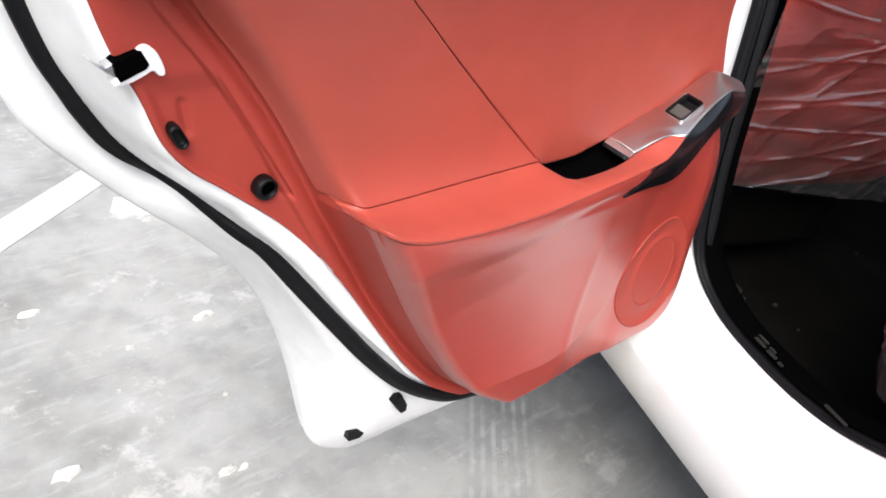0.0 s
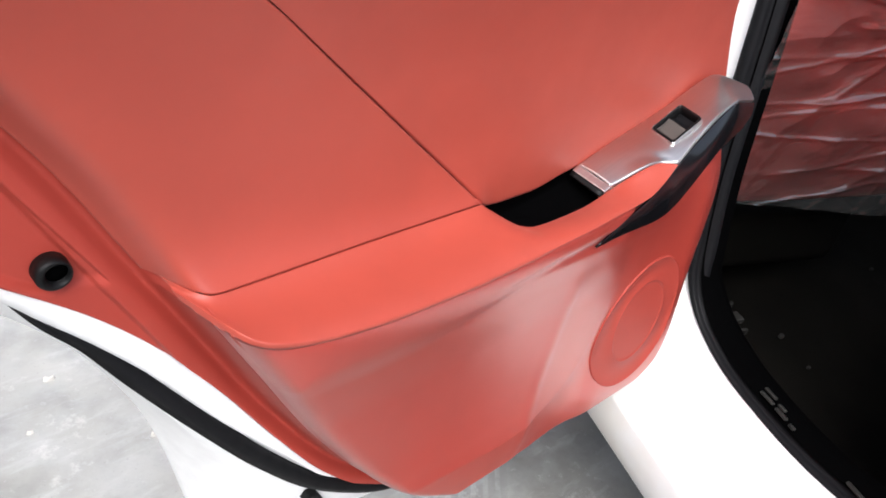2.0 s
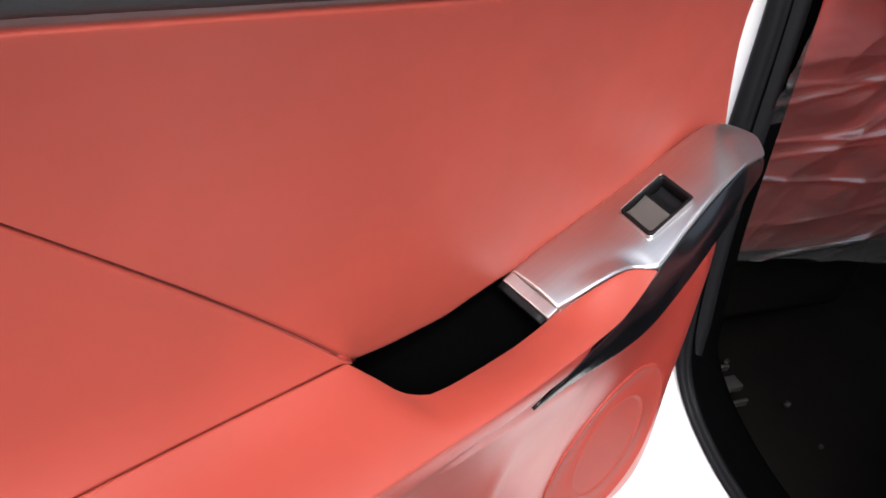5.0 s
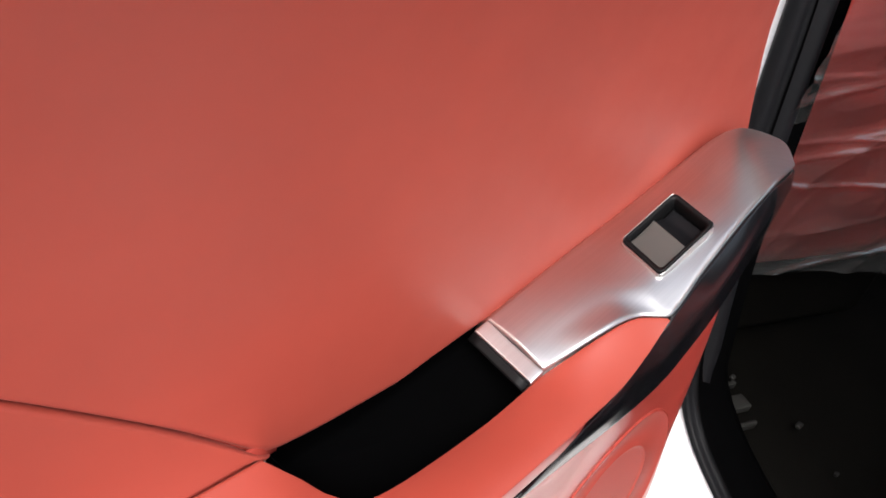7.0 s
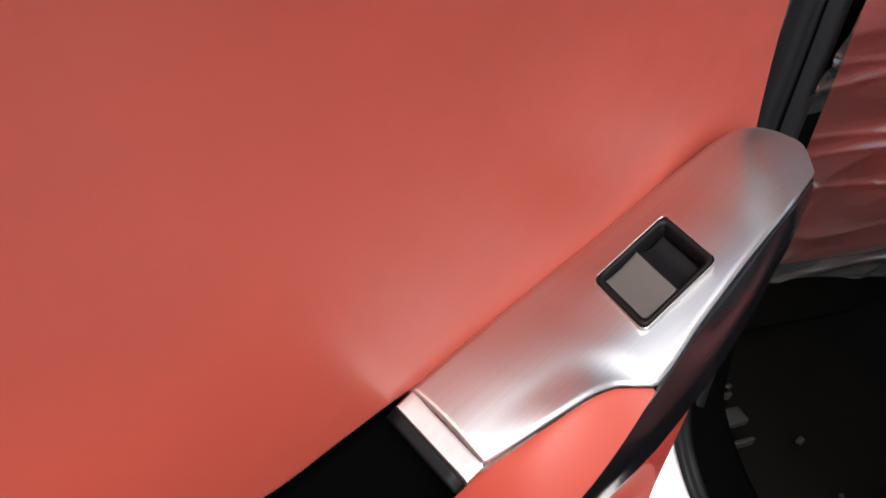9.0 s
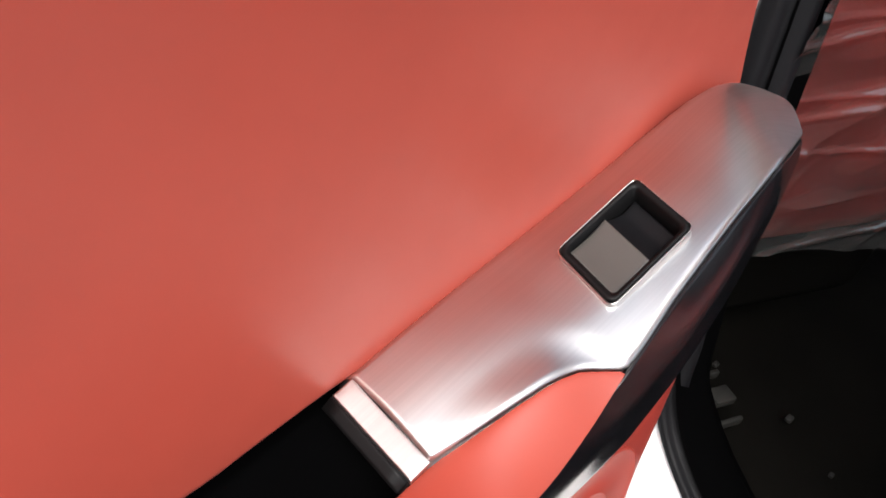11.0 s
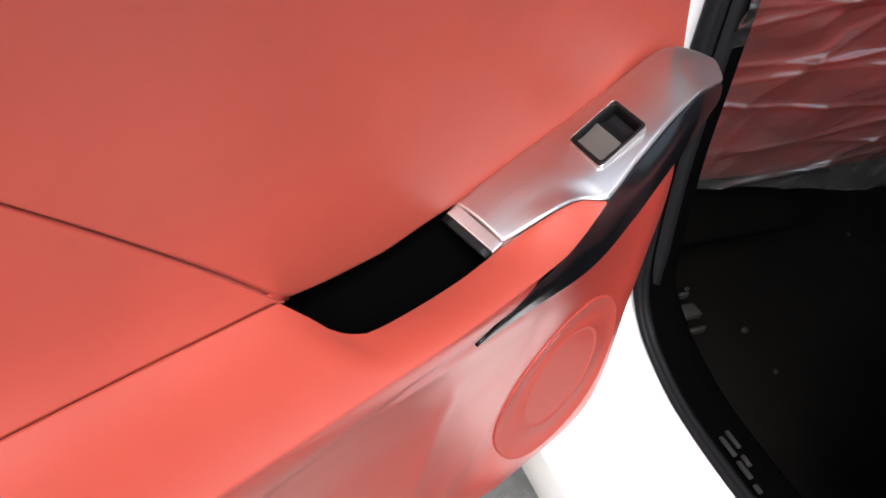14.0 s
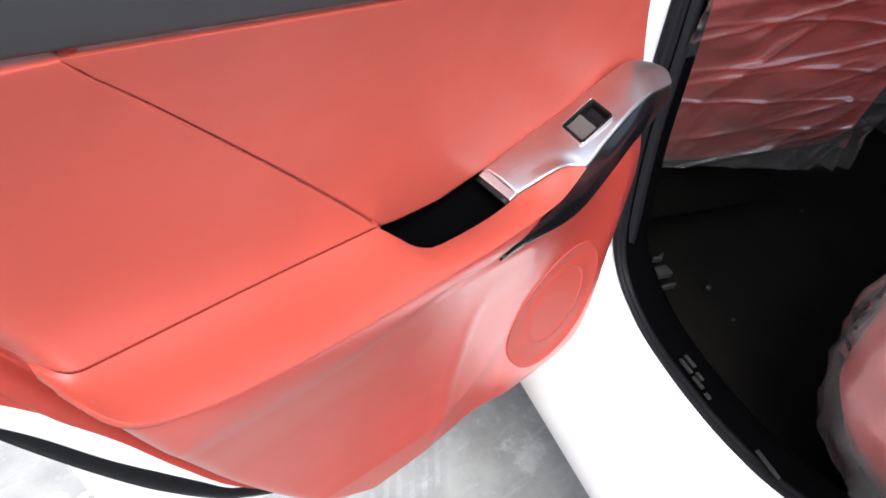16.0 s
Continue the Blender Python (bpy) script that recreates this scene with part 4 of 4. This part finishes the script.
for wu in (-0.55, 2.10):
    for wv, side in ((1.03, -1), (2.25, 1)):
        ring = lambda r, d: [car(wu + r * math.cos(q * math.pi / 24), wv + side * d, 0.33 + r * math.sin(q * math.pi / 24)) for q in range(48)]
        wheel = put("wheel", loft([ring(r, d) for r, d in ((0.20, -0.10), (0.30, -0.10), (0.325, -0.08), (0.33, 0.0), (0.325, 0.08), (0.30, 0.10), (0.215, 0.095), (0.205, 0.07))], caps=False), RUBBER, body, "black rubber tyre")
        put("rim", loft([ring(r, d) for r, d in ((0.205, 0.02), (0.205, 0.085), (0.19, 0.075), (0.07, 0.06), (0.05, 0.07), (0.01, 0.07))]), CHROME, wheel, "silver wheel rim")

k = Mat("pale metal clip", (0.020, 0.0195, 0.018), 0.6, Specular_IOR_Level=0.12)
CLIP = k.m
ALONG = (car(1, 0, 0).normalized(), car(0, 1, 0).normalized(), (0, 0, 1))
for u0, v0, du in ((0.7205, 1.005, 0.027), (0.7265, 1.0175, 0.024), (0.6895, 1.0035, 0.023), (0.6985, 1.0135, 0.015), (0.6655, 1.0015, 0.011), (0.548, 1.010, 0.045)):
    put("trim_clip", block(car(u0, v0, 0.6245), (du, 0.006, 0.004), 0.0015, ALONG), CLIP, body, "pale metal clip on the sill trim")
put("carpet_tag", block(car(0.993, 1.218, 0.514), (0.024, 0.032, 0.012), 0.002, ALONG), CLIP, body, "small grey tag on the carpet")
put("tag_bar", block(car(1.026, 1.230, 0.514), (0.006, 0.021, 0.012), 0.0015, ALONG), CLIP, body)
put("tag_bar", block(car(0.956, 1.2025, 0.514), (0.006, 0.036, 0.012), 0.0015, ALONG), CLIP, body)
for u0, v0, r in ((0.946, 1.304, 0.006), (0.863, 1.295, 0.004), (1.049, 1.265, 0.005), (1.01, 1.192, 0.004), (1.105, 1.715, 0.005)):
    put("crumb", block(car(u0, v0, 0.499), (2 * r, 1.4 * r, r), r * 0.3), CLIP, body, "pale crumb on the carpet")

# ---- front seat under clear film ----
seat = thing("front_seat", "red leather front seat wrapped in clear plastic film", "car seat")


def squircle(w, d, n, e=4.0):
    out = []
    for i in range(n):
        q = 2 * math.pi * i / n
        c, s = math.cos(q), math.sin(q)
        out.append((math.copysign(abs(c) ** (2 / e), c) * w / 2, math.copysign(abs(s) ** (2 / e), s) * d / 2))
    return out


rings = []
for z, w, d, lean in ((0.745, 0.34, 0.05, 0.0), (0.755, 0.48, 0.09, 0.0), (0.79, 0.55, 0.12, 0.0), (0.95, 0.57, 0.13, -0.008), (1.15, 0.56, 0.13, -0.025), (1.30, 0.50, 0.12, -0.045), (1.38, 0.44, 0.10, -0.058), (1.41, 0.30, 0.06, -0.064)):
    rings.append([car(1.068 + lean + b, 1.315 + a, z) for a, b in squircle(w, d, 48)])
put("backrest", loft(rings), LIT_BACKREST, seat, "red leather backrest, colour brightened for missing light")
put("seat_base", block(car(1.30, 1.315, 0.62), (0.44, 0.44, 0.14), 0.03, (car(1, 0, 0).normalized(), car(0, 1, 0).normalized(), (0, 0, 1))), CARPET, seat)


creases = [(0.80, 0.10, 0.9, 0.006), (0.835, -0.06, 2.1, 0.004), (0.865, 0.16, 0.4, 0.005), (0.90, -0.10, 1.3, 0.007), (0.945, 0.04, 3.0, 0.004), (0.985, 0.12, 0.2, 0.007), (1.03, -0.05, 2.4, 0.005), (1.07, 0.22, 1.1, 0.006), (1.12, -0.12, 0.6, 0.007), (1.17, 0.08, 1.9, 0.005), (1.23, 0.15, 2.8, 0.006), (1.30, -0.1, 0.1, 0.006)]


def film_back(u, v):
    x, z = 1.00 + u * 0.55, 0.800 - 0.068 * u**0.7 + v * 0.60
    w = 0.010 * noise.noise((x * 4, z * 6 + x * 2, 1.0)) + 0.0022 * noise.noise((x * 12, z * 30 + x * 6, 3.0))
    for z0, a, p, h in creases:
        zr = z0 + a * (x - 1.25) + 0.012 * math.sin(9 * x + p)
        live = 0.35 + 0.65 * max(0.0, noise.noise((x * 7, p * 5, 2.0)) + 0.35)
        w += 1.2 * h * live * math.exp(-abs(z - zr) / (0.0026 + 0.002 * math.sin(5 * p) ** 2))
    for q, (a, b, f) in enumerate(((2.5, 8.0, 0.0045), (6.0, 7.0, 0.0030), (3.0, 15.0, 0.0016))):
        w += f * (1 - min(1.0, abs(noise.noise((x * a + z * 2, z * b - x * 5, 7.0 + q * 3.1))) * 2.6)) ** 3
    w += 0.014 * step(1.46, 1.50, x) * step(0.83, 0.77, z) * math.sin(130 * x + 20 * z)
    w += 0.0016 * noise.noise((x * 25 - z * 40, z * 90, 11.0)) * max(0.0, noise.noise((x * 5, z * 6, 15.0)) + 0.2)
    return car(0.985 - 0.05 * v - w, x, z)


put("film", sheet(film_back, 190, 250, 0.55, 0.62, facing=(-0.3, -0.9, 0), thick=0), FILM, seat, "wrinkled clear plastic film")

# ---- rear seat ----
bench = thing("rear_seat", "red leather rear seat cushion under clear plastic", "car seat")
rings = []
for z, w, d in ((0.62, 1.02, 0.46), (0.64, 1.10, 0.53), (0.70, 1.18, 0.58), (0.83, 1.19, 0.59), (0.875, 1.15, 0.55), (0.897, 1.03, 0.45), (0.905, 0.5, 0.2)):
    rings.append([car(0.39 + b, 1.67 + a, z) for a, b in squircle(w, d, 72, 3.4)])
put("cushion", loft(rings), LIT_CUSHION, bench, "red leather cushion, daylight put into its colour")
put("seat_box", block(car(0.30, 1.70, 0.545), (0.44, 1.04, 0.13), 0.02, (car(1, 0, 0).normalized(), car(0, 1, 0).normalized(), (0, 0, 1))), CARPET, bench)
rings = []
for q in range(15):
    f = q / 14
    w = 1.15 + 0.06 * math.sin(math.pi * min(1, f * 1.15)) - 0.9 * max(0, f - 0.86)
    d = 0.56 + 0.065 * math.sin(math.pi * min(1, f * 1.15)) - 0.9 * max(0, f - 0.86)
    ring = []
    for i, (a, b) in enumerate(squircle(w, d, 220, 3.4)):
        k = 1 + 0.030 * noise.noise((i * 0.23, q * 0.6, 0)) + 0.03 * abs(noise.noise((i * 0.6, q * 1.2, 4)))
        ring.append(car(0.395 + b * k, 1.67 + a * (1 + (k - 1) * 0.5), 0.625 + 0.315 * f + 0.016 * noise.noise((i * 0.2, q * 0.7, 9))))
    rings.append(ring)
put("film", loft(rings, caps=False), FILM_BRIGHTENED, bench, "crumpled clear plastic film")

# ---- litter on the floor ----
def flake(x, y, size, turn):
    bm = bmesh.new()
    rnd = random.Random(int(x * 1000 + y * 77))
    n = 11
    ring = []
    for i in range(n):
        q = 2 * math.pi * i / n
        r = size * (0.6 + 0.5 * rnd.random())
        ring.append((x + r * math.cos(q + turn), y + 0.45 * r * math.sin(q + turn)))
    lo = [bm.verts.new((a, b, 0.0)) for a, b in ring]
    hi = [bm.verts.new((x + (a - x) * 0.85, y + (b - y) * 0.85, 0.003 + 0.012 * rnd.random())) for a, b in ring]
    top = bm.verts.new((x, y, 0.008))
    for i in range(n):
        j = (i + 1) % n
        bm.faces.new((lo[i], lo[j], hi[j], hi[i]))
        bm.faces.new((hi[i], hi[j], top))
    return tagged(put("paint_flake", bm, FLAKE, smooth=False), "pale crumbling flake lying on the concrete", "debris", "flakes on the floor")


for x, y, s in ((0.790, 1.487, 0.030), (0.323, 1.160, 0.040), (0.590, 0.995, 0.024), (0.625, 0.985, 0.016), (0.423, 1.692, 0.028), (0.582, 1.457, 0.012), (0.50, 1.33, 0.008), (0.70, 1.20, 0.010)):
    flake(x, y, s, x * 9)
